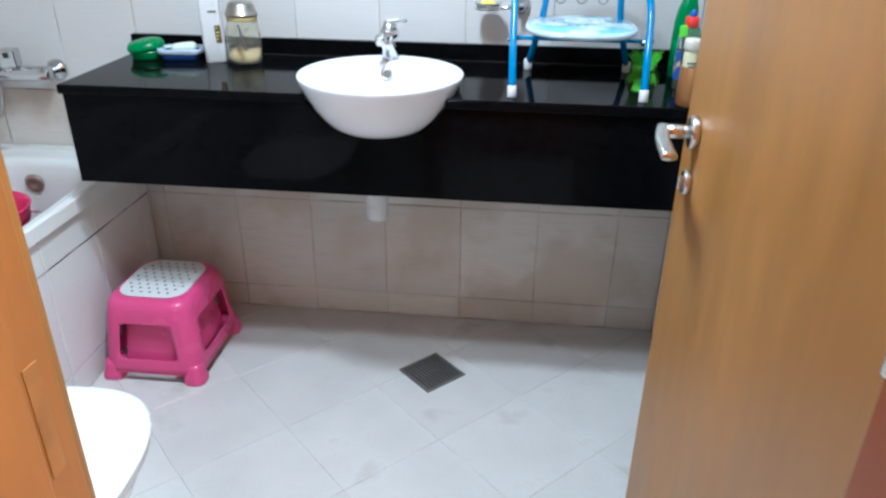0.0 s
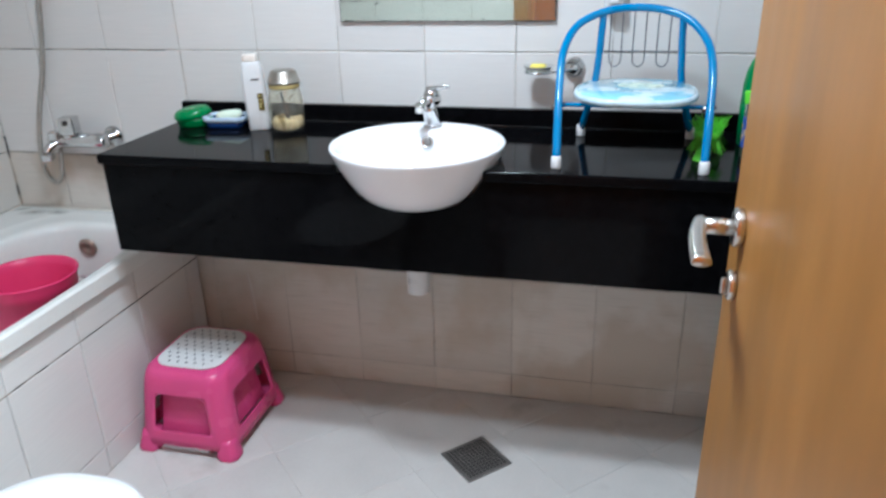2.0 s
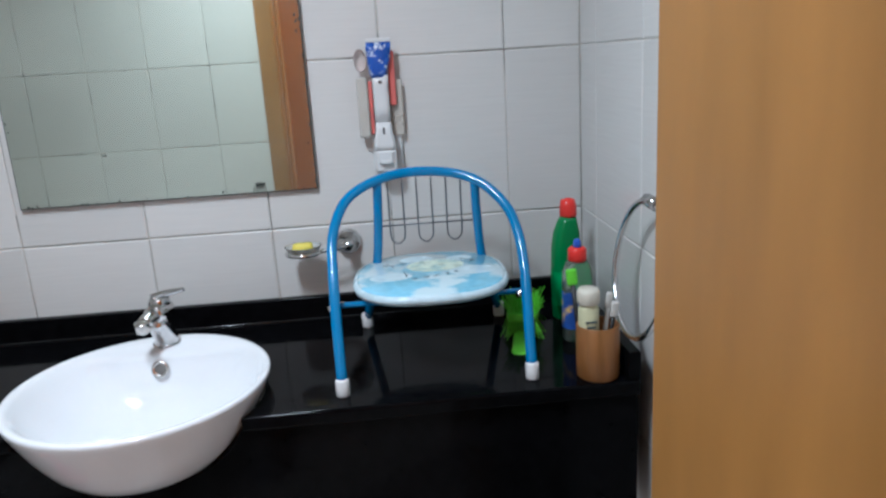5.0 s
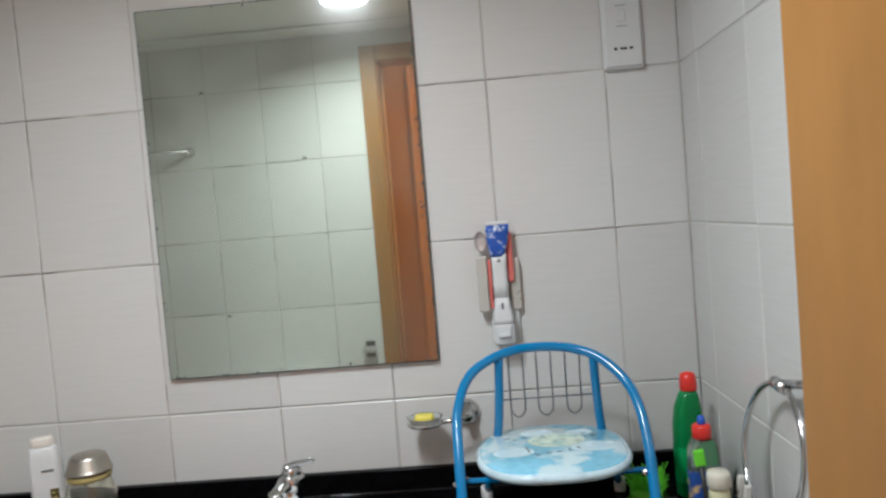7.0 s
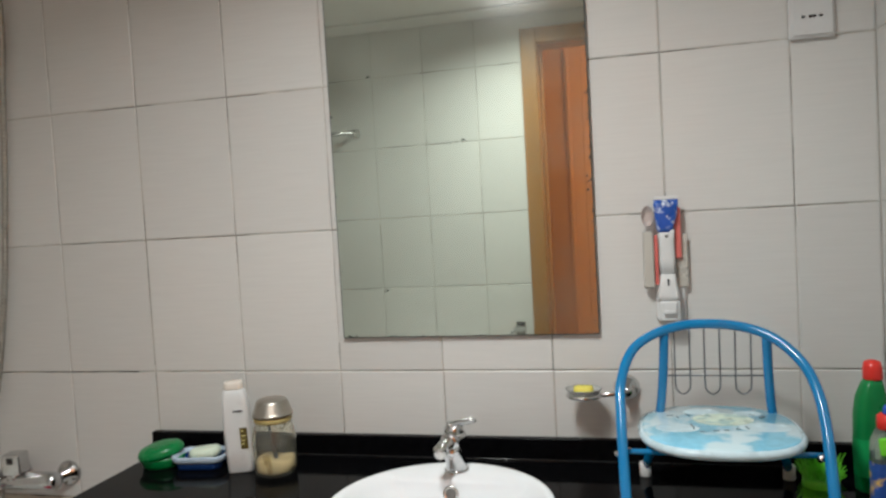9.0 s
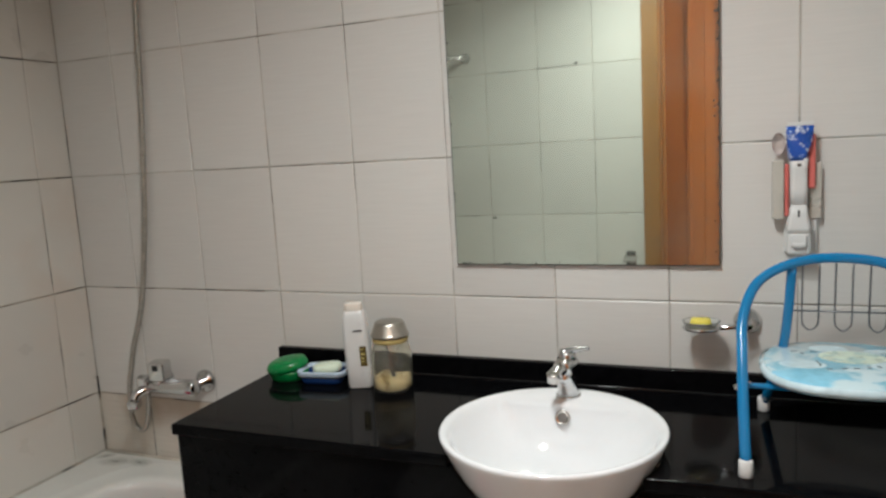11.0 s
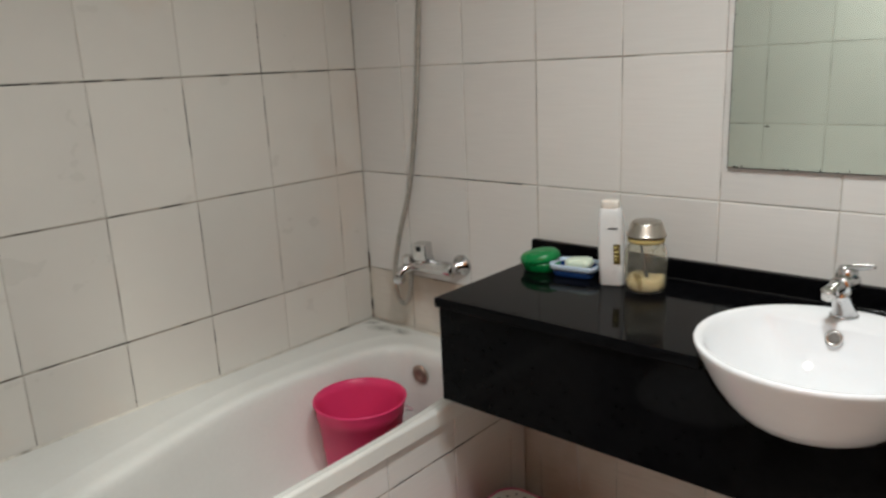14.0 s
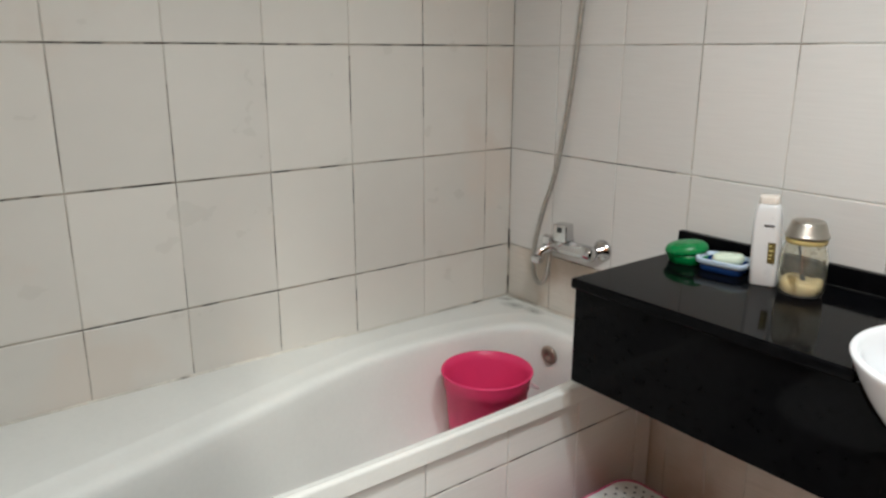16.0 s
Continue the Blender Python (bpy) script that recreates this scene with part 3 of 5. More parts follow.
def tub_mesh():
    n = 96
    inner = tub_outline(n, 0.082, TZ)
    x0, x1, y1, y0 = XL + 0.001, TX1, TY0, TY1

    def outer(inset, z):
        out = []
        cx, cy = (x0 + x1) / 2, (y0 + y1) / 2
        for i in range(n):
            a = 2 * math.pi * i / n
            px, py, _ = inner[i]
            dx, dy = px - cx, py - cy
            hx_, hy_ = (x1 - x0) / 2 - inset, (y1 - y0) / 2 - inset
            k = min(hx_ / abs(dx) if abs(dx) > 1e-6 else 9e9, hy_ / abs(dy) if abs(dy) > 1e-6 else 9e9)
            out.append((cx + dx * k, cy + dy * k, z))
        # pull the nearest points on to the corners
        for sx_, sy_ in ((1, 1), (1, -1), (-1, 1), (-1, -1)):
            qx, qy = cx + sx_ * hx_, cy + sy_ * hy_
            j = min(range(n), key=lambda q: (out[q][0] - qx) ** 2 + (out[q][1] - qy) ** 2)
            out[j] = (qx, qy, z)
        return out

    loops = [outer(0.010, TZ - 0.046), outer(0.001, TZ - 0.045), outer(0.0, TZ - 0.006), outer(0.0015, TZ - 0.002), outer(0.005, TZ),
             tub_outline(n, 0.082, TZ), tub_outline(n, 0.072, TZ - 0.0025), tub_outline(n, 0.058, TZ - 0.0045), tub_outline(n, 0.030, TZ - 0.0050), tub_outline(n, 0.016, TZ - 0.0060), tub_outline(n, 0.006, TZ - 0.010), tub_outline(n, -0.001, TZ - 0.018), tub_outline(n, -0.005, TZ - 0.032)]
    for d, g in ((0.07, -0.010), (0.14, -0.016), (0.22, -0.026), (0.29, -0.038), (0.335, -0.055), (0.360, -0.080), (0.372, -0.115)):
        loops.append(tub_outline(n, g, TZ - d))
    return rings(loops, cap_start=False)


shell = part("tub_shell", tub_mesh(), TUB, tub, smooth=True)
for f in shell.data.polygons[:5 * 96]:
    f.use_smooth = False
part("overflow_cover", lathe([(0.030, 0.0), (0.031, 0.006), (0.026, 0.011), (0.012, 0.012), (0.010, 0.008)], 28), material("dull_bronze", (0.36, 0.28, 0.23), 0.38, 0.7, vary=0.15, scale=30), tub, "round dull metal overflow cover", smooth=True, m=pose(-1.106, -0.131, 0.482, 98, 0, 0))
panel = part("side_panel", box((TX1 - 0.09, TY1, 0.0), (TX1 - 0.022, TY0, TZ - 0.047)), GROUT_DARK, tub, "tiled side panel")

# ---- basin tap ----
tap = tagged(empty("basin_tap", m=pose(0.065, -0.190, BZ - 0.003) @ Matrix.Diagonal((1, 1, 0.92, 1))), "chrome single-lever basin mixer tap", "tap")
part("base", lathe([(0.025, 0.0), (0.025, 0.003), (0.022, 0.005)], 28), CHROME, tap, smooth=True)
part("column", tube(smooth_path([(0, 0, 0.004), (0, -0.004, 0.018), (-0.002, -0.016, 0.038), (-0.004, -0.030, 0.060)], 4), lambda t: 0.0225 - 0.0055 * t, 20), CHROME, tap, smooth=True)
part("head", tube([(0.003, 0.010, 0.074), (0.003, 0.007, 0.074), (0.0, -0.012, 0.074), (-0.004, -0.034, 0.073), (-0.005, -0.038, 0.073)], lambda t: 0.0195 if 0.1 < t < 0.95 else 0.0165, 20), CHROME, tap, smooth=True)
part("spout", tube(smooth_path([(-0.004, -0.030, 0.070), (-0.008, -0.050, 0.072), (-0.011, -0.068, 0.070)], 5), lambda t: 0.0150 - 0.002 * t, 18), CHROME, tap, smooth=True)
part("aerator", lathe([(0.0105, 0.0), (0.0125, 0.002), (0.0125, 0.021), (0.011, 0.023)], 20), STEEL, tap, smooth=True, m=pose(-0.012, -0.073, 0.056, 20, 0, 0))
part("cartridge", lathe([(0.0185, 0.0), (0.0195, 0.004), (0.0185, 0.013), (0.014, 0.019), (0.005, 0.021)], 24), CHROME, tap, smooth=True, m=pose(0.0, -0.006, 0.084))
part("lever", tube(smooth_path([(-0.008, -0.016, 0.100), (0.008, -0.004, 0.104), (0.024, 0.004, 0.106), (0.042, 0.012, 0.107)], 5), lambda t: 0.0105 - 0.0065 * t, 14), CHROME, tap, smooth=True)

# ---- bath mixer with hose ----
mixer = tagged(empty("bath_mixer", (0, 0, 0)), "chrome wall-mounted bath mixer tap", "tap")
for x in (-1.030, -1.180):
    part("rosette", lathe([(0.033, 0.0), (0.033, 0.005), (0.027, 0.014), (0.016, 0.018), (0.016, 0.055)], 28), CHROME, mixer, smooth=True, m=pose(x, -0.0005, 0.815, 90, 0, 0))
part("body", tube([(-1.012, -0.062, 0.815), (-1.018, -0.062, 0.815), (-1.05, -0.062, 0.815), (-1.13, -0.062, 0.813), (-1.205, -0.062, 0.813), (-1.212, -0.062, 0.813)], lambda t: 0.023 if 0.1 < t < 0.95 else 0.018, 20), CHROME, mixer, smooth=True)
part("neck", lathe([(0.021, 0.0), (0.022, 0.004), (0.021, 0.018)], 24), CHROME, mixer, smooth=True, m=pose(-1.137, -0.066, 0.822, 2, 0, 0))
soften(part("lever", box((-0.024, -0.024, 0.0), (0.024, 0.022, 0.054)), CHROME, mixer, "square chrome lever block", m=pose(-1.129, -0.070, 0.836, 2, 0, 12)), 0.006, 3)
soften(part("lever_mark", box((-0.008, -0.0012, -0.008), (0.008, 0.0012, 0.008)), BLACK, mixer, "dark square mark", m=pose(-1.124, -0.0950, 0.874, 2, 0, 12)), 0.0005, 1)
part("spout", tube(smooth_path([(-1.175, -0.064, 0.808), (-1.188, -0.080, 0.802), (-1.197, -0.098, 0.792), (-1.200, -0.106, 0.780)], 5), lambda t: 0.016 - 0.002 * t, 18), CHROME, mixer, smooth=True)
soften(part("diverter", box((-0.014, -0.013, 0.0), (0.014, 0.013, 0.030)), CHROME, mixer, m=pose(-1.185, -0.080, 0.815, 6, 0, 20)), 0.005, 3)
soften(part("outlet_nut", box((-0.016, -0.016, 0.0), (0.016, 0.016, 0.024)), CHROME, mixer, m=pose(-1.200, -0.107, 0.757, 8, 0, 20)), 0.005, 3)
hose = tagged(empty("shower_hose", (0, 0, 0)), "grey ribbed metal shower hose hanging on the tiles", "shower hose")
hose_path = smooth_path([(-1.100, -0.030, 2.10), (-1.112, -0.018, 1.95), (-1.124, -0.016, 1.85), (-1.142, -0.016, 1.60), (-1.172, -0.018, 1.30), (-1.215, -0.022, 1.05), (-1.262, -0.03, 0.90), (-1.278, -0.045, 0.78), (-1.262, -0.06, 0.70), (-1.232, -0.065, 0.672), (-1.205, -0.065, 0.695), (-1.193, -0.062, 0.76), (-1.190, -0.062, 0.795)], 26)
part("tube", tube(hose_path, 0.0074, 10), material("hose_metal", (0.40, 0.38, 0.34), 0.38, 0.8, vary=0.2, scale=50), hose, smooth=True)
bm = bmesh.new()
for a in range(2, len(hose_path) - 2):
    p, q = hose_path[a], hose_path[a + 1]
    tube([p, p + (q - p) * 0.5], 0.00765, 8, bm=bm)
part("ribs", bm, material("hose_ribs", (0.46, 0.44, 0.40), 0.4, 0.8, vary=0.15, scale=50), hose, smooth=True)
part("wall_hook", tube([(-1.100, -0.001, 2.10), (-1.100, -0.03, 2.10), (-1.100, -0.045, 2.115)], 0.012, 14), CHROME, hose, smooth=True)

# ---- bucket in the tub ----
bucket = tagged(empty("bucket", m=pose(-1.108, -0.388, 0.190, 0, 0, 75)), "bright pink plastic bucket in the bathtub", "bucket")
part("shell", lathe([(0.0, 0.004), (0.092, 0.0), (0.097, 0.004), (0.109, 0.12), (0.121, 0.262), (0.125, 0.264), (0.127, 0.290), (0.132, 0.304), (0.135, 0.310), (0.133, 0.314), (0.129, 0.312), (0.122, 0.285), (0.105, 0.12), (0.093, 0.008), (0.0, 0.008)], 56, caps=(False, False)), PINK_RED, bucket, smooth=True)
part("handle", tube(smooth_path([(0.085, -0.105, 0.29), (0.130, -0.075, 0.262), (0.146, 0.0, 0.245), (0.130, 0.075, 0.262), (0.085, 0.105, 0.29)], 8), 0.003, 8), material("clear_plastic", (0.75, 0.55, 0.58), 0.3, vary=0.05), bucket, "thin wire handle", smooth=True)

# ---- pink stool ----
STX, STY, STH = -0.628, -0.312, 0.268


def stool_mesh():
    """Hollow moulded stool: four splayed sides with a window in each, round corners."""
    def ring(w, d, r, z, n=8):
        return [(x, y, z) for x, y in rounded_rect(w, d, r, n)]
    zs = [(0.304, 0.334, 0.05, 0.030), (0.301, 0.331, 0.05, 0.052), (0.297, 0.327, 0.05, 0.074), (0.2735, 0.3015, 0.053, 0.195), (0.272, 0.300, 0.054, 0.202), (0.268, 0.296, 0.056, 0.217), (0.262, 0.290, 0.056, 0.234), (0.250, 0.278, 0.055, 0.250), (0.236, 0.262, 0.055, 0.258), (0.212, 0.236, 0.052, 0.262)]
    bm = bmesh.new()
    rows = [[bm.verts.new(p) for p in ring(*q)] for q in zs]
    n = len(rows[0])
    sides = {8, 17, 26, 35}
    for k, (a, b) in enumerate(zip(rows, rows[1:])):
        for i in range(n):
            if i in sides and k in (2,):
                # window: a hole in the flat side, framed
                j = (i + 1) % n
                quad = [a[i], a[j], b[j], b[i]]
                c = [v.co.copy() for v in quad]
                inn = []
                hole = [(0.5 + 0.5 * px, 0.5 + 0.5 * py) for px, py in rounded_rect(1.84, 1.92, 0.26, 4)]
                for px, py in hole:
                    lo, hi = c[0].lerp(c[1], px), c[3].lerp(c[2], px)
                    inn.append(bm.verts.new(lo.lerp(hi, py)))
                m = len(hole)
                for q, (px, py) in enumerate(hole):
                    near = (2 if px > 0.5 else 3) if py > 0.5 else (1 if px > 0.5 else 0)
                    r = (q + 1) % m
                    far = (2 if hole[r][0] > 0.5 else 3) if hole[r][1] > 0.5 else (1 if hole[r][0] > 0.5 else 0)
                    if near == far:
                        bm.faces.new((quad[near], inn[r], inn[q]))
                    else:
                        bm.faces.new((quad[near], quad[far], inn[r], inn[q]))
                continue
            j = (i + 1) % n
            bm.faces.new((a[i], a[j], b[j], b[i]))
    bm.faces.new(rows[-1])
    return bm


stool = tagged(empty("step_stool", (STX, STY, 0)), "pink plastic step stool with white dotted top", "stool")
shell = part("shell", stool_mesh(), PINK, stool, smooth=True)
sol = shell.modifiers.new("wall", "SOLIDIFY")
sol.thickness, sol.offset = 0.004, -1
for sx in (-1, 1):
    for sy in (-1, 1):
        part("foot", rings([[(sx * (0.127 - 0.10 * z) + x * k, sy * (0.141 - 0.10 * z) + y * k, z) for x, y in rounded_rect(0.066, 0.066, 0.024, 5)] for k, z in ((0.94, 0.0), (1.0, 0.004), (1.0, 0.016), (0.92, 0.026), (0.84, 0.045), (0.78, 0.060))]), PINK, stool, smooth=True)
for a, half, out in ((0, 0.098, 0.104), (90, 0.084, 0.118), (180, 0.098, 0.104), (270, 0.084, 0.118)):
    # liner added behind each window for the dim pink inside, leaning with the side
    bm = rings([[(out - 0.003 + d - 0.19 * (z - 0.16), y, z) for y, z in ((-half, 0.058), (half, 0.058), (half * 0.9, 0.205), (-half * 0.9, 0.205))] for d in (0.0, 0.003)])
    bmesh.ops.recalc_face_normals(bm, faces=bm.faces)
    part("added_liner", bm, PINK, stool, m=pose(0, 0, 0, 0, 0, a))
pad = part("top_pad", slab(rounded_rect(0.206, 0.226, 0.055, 8), 0.2625, STH, 0.003), WHITE_P, stool, "white textured pad with small dark dots", smooth=False)
bm = bmesh.new()
for i in range(-4, 5):
    for j in range(-5, 6):
        x, y = i * 0.027 + (0.0135 if j % 2 else 0), j * 0.0225
        if abs(x) < 0.084 and abs(y) < 0.094 and not (abs(x) > 0.06 and abs(y) > 0.075):
            lathe([(0.0042, STH - 0.0005), (0.0042, STH + 0.0008), (0.003, STH + 0.0013)], 8, centre=(x, y), bm=bm)
tagged(part("dotted_grip", bm, material("grey_dots", (0.12, 0.13, 0.14), 0.5, vary=0.1), pad, "dark grip dots"), kind="stuff")

# ---- toilet ----
toilet = tagged(empty("toilet", (-0.405, -1.722, 0)), "white ceramic toilet with closed lid", "toilet")


def toilet_loop(w, y0, y1, z, front=2.4, n=56):
    loop = []
    for i in range(n):
        a = 2 * math.pi * i / n
        c, s = math.cos(a), math.sin(a)
        e = 2 / front if s > 0 else 0.45
        x = w / 2 * math.copysign(abs(c) ** (2 / 2.6), c)
        y = (y0 + y1) / 2 + (y1 - y0) / 2 * math.copysign(abs(s) ** e, s)
        loop.append((x, y, z))
    return loop


part("bowl", rings([toilet_loop(0.24, 0.14, 0.52, 0.0), toilet_loop(0.24, 0.14, 0.52, 0.02), toilet_loop(0.22, 0.16, 0.49, 0.14), toilet_loop(0.28, 0.16, 0.56, 0.26), toilet_loop(0.35, 0.15, 0.65, 0.36), toilet_loop(0.36, 0.15, 0.665, 0.392)]), CERAMIC, toilet, smooth=True)
part("seat", rings([toilet_loop(0.370, 0.19, 0.676, 0.393), toilet_loop(0.376, 0.187, 0.682, 0.396), toilet_loop(0.376, 0.187, 0.682, 0.405), toilet_loop(0.370, 0.19, 0.677, 0.4085)]), WHITE_P, toilet, smooth=True)
part("lid", rings([toilet_loop(0.374, 0.18, 0.682, 0.4095), toilet_loop(0.384, 0.175, 0.690, 0.413), toilet_loop(0.384, 0.175, 0.690, 0.420), toilet_loop(0.374, 0.18, 0.682, 0.427), toilet_loop(0.340, 0.19, 0.655, 0.431), toilet_loop(0.22, 0.25, 0.58, 0.433)]), WHITE_P, toilet, "smooth closed white lid", smooth=True)
soften(part("cistern", box((-0.19, 0.004, 0.38), (0.19, 0.165, 0.74)), CERAMIC, toilet), 0.02, 4)
soften(part("cistern_lid", box((-0.195, 0.002, 0.741), (0.195, 0.172, 0.772)), CERAMIC, toilet), 0.008, 3)

# ---- child's chair on the counter ----
chair = tagged(empty("childs_chair", (0.553, -0.25, CT)), "blue tubular metal child's chair with printed seat, standing on the counter", "chair")
SHORT = 0.009
hoop = smooth_path([(-0.155, -0.155, 0.022), (-0.158, -0.115, 0.10), (-0.160, -0.065, 0.18), (-0.158, -0.025, 0.232), (-0.138, 0.020, 0.278), (-0.100, 0.052, 0.303), (-0.045, 0.072, 0.317), (0.012, 0.076, 0.319), (0.068, 0.068, 0.312), (0.112, 0.045, 0.295), (0.146, 0.010, 0.262), (0.160, -0.028, 0.225), (0.163, -0.068, 0.175), (0.159, -0.115, 0.10), (0.155, -0.155, 0.022)], 7)
part("frame_hoop", tube(hoop, SHORT, 14), BLUE, chair, "glossy blue bent tube", smooth=True)
for sx, top, foot in ((-1, (-0.076, 0.066, 0.306), (-0.117, 0.150, 0.022)), (1, (0.100, 0.056, 0.300), (0.148, 0.152, 0.022))):
    part("back_leg", tube(smooth_path([top, (top[0] + sx * 0.005, 0.076, 0.22), (top[0] + sx * 0.014, 0.094, 0.14), foot], 6), SHORT * 0.95, 14), BLUE, chair, smooth=True)
for x, y in ((-0.155, -0.158), (0.155, -0.158), (-0.119, 0.154), (0.150, 0.156)):
    part("foot_cap", lathe([(0.0105, 0.0), (0.0112, 0.002), (0.0112, 0.026), (0.0095, 0.028)], 18), WHITE_P, chair, "white rubber foot cap", smooth=True, m=pose(x, y, 0.0, -3 if y < 0 else 3, 0, 0))
for y, x0, x1, z in ((-0.072, -0.158, 0.160, 0.124), (0.078, -0.094, 0.112, 0.124)):
    part("cross_bar", tube([(x0, y, z), (x1, y, z)], 0.005, 10), BLUE, chair, smooth=True)
for x in (-0.160, 0.160):
    part("bracket", tube([(x - 0.012, -0.082, 0.121), (x + 0.014, -0.066, 0.124)], 0.006, 10), STEEL, chair, "wired metal bracket", smooth=True)
seat_loop = [(0.132 * math.copysign(abs(math.cos(a)) ** 0.76, math.cos(a)), 0.136 * math.copysign(abs(math.sin(a)) ** 0.76, math.sin(a))) for a in [2 * math.pi * i / 56 for i in range(56)]]
SEAT = material("printed_seat", (0.24, 0.54, 0.70), 0.22, vary=0.25, scale=9, coat=0.5, spot=(0.60, 0.75, 0.80), spot_at=0.54, spot_scale=16)
seat = part("seat", slab(seat_loop, 0.130, 0.150, 0.006), SEAT, chair, "light blue printed seat pad", smooth=True, m=pose(0.006, 0.002, 0, 0, 0, 0))
CREAM = material("cream_print", (0.62, 0.72, 0.60), 0.3, vary=0.25, scale=50, spot=(0.38, 0.55, 0.52), spot_at=0.56, spot_scale=60)
PALE_PRINT = material("pale_print", (0.60, 0.76, 0.82), 0.25, vary=0.15, scale=50, coat=0.5)
TEAL = material("teal_print", (0.05, 0.10, 0.12), 0.3, vary=0.2, scale=40)
for px, py, pr, pm in ((-0.07, -0.02, 0.030, "pale"), (0.075, -0.01, 0.034, "pale"), (-0.02, 0.085, 0.026, "pale"), (0.06, 0.075, 0.020, "pale")):
    part("print_patch", lathe([(pr, 0.1501), (pr * 0.95, 0.1504), (0.0, 0.1504)], 24, centre=(px, py), sx=1.25, sy=0.8, caps=(False, False)), PALE_PRINT, seat, "pale printed patch")
bm = lathe([(0.048, 0.1503), (0.046, 0.1508), (0.0, 0.1508)], 30, centre=(0.012, 0.035), sx=1.1, sy=0.8, caps=(False, False))
part("print_patch", bm, CREAM, seat, "faded cream printed patch")
for x, y, w, d, a in ((-0.078, 0.058, 0.012, 0.0025, 20), (-0.066, 0.048, 0.0025, 0.012, 10), (-0.046, 0.060, 0.010, 0.0025, -15), (-0.044, -0.010, 0.0022, 0.030, 6), (-0.030, -0.040, 0.009, 0.0025, 0), (-0.008, -0.034, 0.010, 0.003, 12), (0.010, -0.030, 0.009, 0.003, 15), (0.030, -0.022, 0.0030, 0.009, 15), (0.046, -0.014, 0.0030, 0.010, 20), (0.082, 0.052, 0.012, 0.006, 30), (0.066, 0.066, 0.010, 0.003, -20)):
    part("print_bar", box((-w / 2, -d / 2, 0.1503), (w / 2, d / 2, 0.1510)), TEAL, seat, "dark printed bar", m=pose(x, y, 0, 0, 0, a))
part("edge_band", tube([(p[0] * 0.985, p[1] * 0.985, 0.1405) for p in seat_loop], 0.0078, 8, closed=True), material("pale_seat_edge", (0.55, 0.68, 0.74), 0.3, vary=0.12, scale=30), seat, "pale worn seat edge", smooth=True)
WIRE = material("grey_wire", (0.17, 0.175, 0.19), 0.35, 0.7, vary=0.2, scale=40)
for x in (-0.045, 0.008, 0.062):
    w = 0.0135
    part("wire_loop", tube(smooth_path([(x - w, 0.068, 0.312), (x - w, 0.074, 0.26), (x - w, 0.078, 0.205), (x - w * 0.7, 0.079, 0.192), (x, 0.079, 0.186), (x + w * 0.7, 0.079, 0.192), (x + w, 0.078, 0.205), (x + w, 0.074, 0.26), (x + w, 0.068, 0.310)], 4), 0.0016, 6), WIRE, chair, "thin grey wire loop", smooth=True)
part("cross_wire", tube([(-0.082, 0.076, 0.222), (0.108, 0.074, 0.222)], 0.0016, 6), WIRE, chair, "thin grey wire", smooth=True)

# ---- wall dispenser with toothpaste ----
disp = tagged(empty("toothbrush_dispenser", (0.497, 0, 1.19)), "white wall-mounted toothpaste dispenser holding brushes", "dispenser")
soften(part("back_plate", box((-0.024, -0.012, 0.0), (0.036, -0.0005, 0.09)), WHITE_P, disp), 0.005, 3)
soften(part("body", box((-0.021, -0.050, 0.0), (0.022, -0.0125, 0.048)), WHITE_P, disp), 0.009, 4)
part("neck", rings([[(x * a, -0.031 + y * k, z) for x, y in rounded_rect(0.040, 0.034, 0.008, 5)] for a, k, z in ((1.06, 1.0, 0.044), (1.08, 1.0, 0.056), (1.00, 1.0, 0.067), (0.82, 0.92, 0.082), (0.73, 0.86, 0.100))]), WHITE_P, disp, smooth=True)
soften(part("button", box((-0.014, -0.056, 0.020), (0.014, -0.0505, 0.044)), WHITE_P, disp), 0.005, 3)
soften(part("button_lip", box((-0.011, -0.059, 0.019), (0.011, -0.0562, 0.027)), WHITE_P, disp), 0.002)
part("channel", rings([[(x * k, -0.031 + y * k, z) for x, y in rounded_rect(0.0335, 0.030, 0.009, 5)] for k, z in ((0.92, 0.097), (0.92, 0.13), (0.90, 0.17), (0.98, 0.19))]), WHITE_P, disp, "white feeding channel", smooth=True)
part("toothpaste_tube", rings([[(x * a - 0.002 + o, -0.033 + y * k, z) for x, y in rounded_rect(0.040, 0.028, 0.010, 5)] for a, k, o, z in ((0.72, 0.9, 0.0, 0.186), (0.84, 1.0, -0.001, 0.195), (1.08, 0.85, 0.002, 0.218), (1.20, 0.5, 0.003, 0.240), (1.22, 0.25, 0.003, 0.252))]), material("tube_blue", (0.02, 0.09, 0.42), 0.3, vary=0.3, scale=25, spot=(0.70, 0.75, 0.85), spot_at=0.60, spot_scale=70), disp, "blue and white toothpaste tube", smooth=True)
soften(part("tube_crimp", box((-0.022, -0.0365, 0.2525), (0.025, -0.0305, 0.260)), WHITE_P, disp, "white crimped tube end"), 0.001)
FADED_RED = material("faded_red_plastic", (0.68, 0.17, 0.15), 0.4, vary=0.1, scale=20)
PALE_CLEAR = material("yellowed_clear_plastic", (0.66, 0.63, 0.57), 0.3, vary=0.06, scale=20, trans=0.25)
soften(part("brush_handle", box((-0.0245, -0.026, 0.076), (-0.0165, -0.018, 0.180)), FADED_RED, disp, "faded red toothbrush handle"), 0.003, 3)
soften(part("brush_handle", box((0.0165, -0.028, 0.130), (0.0300, -0.018, 0.236)), FADED_RED, disp, "faded red toothbrush handle"), 0.004, 3)
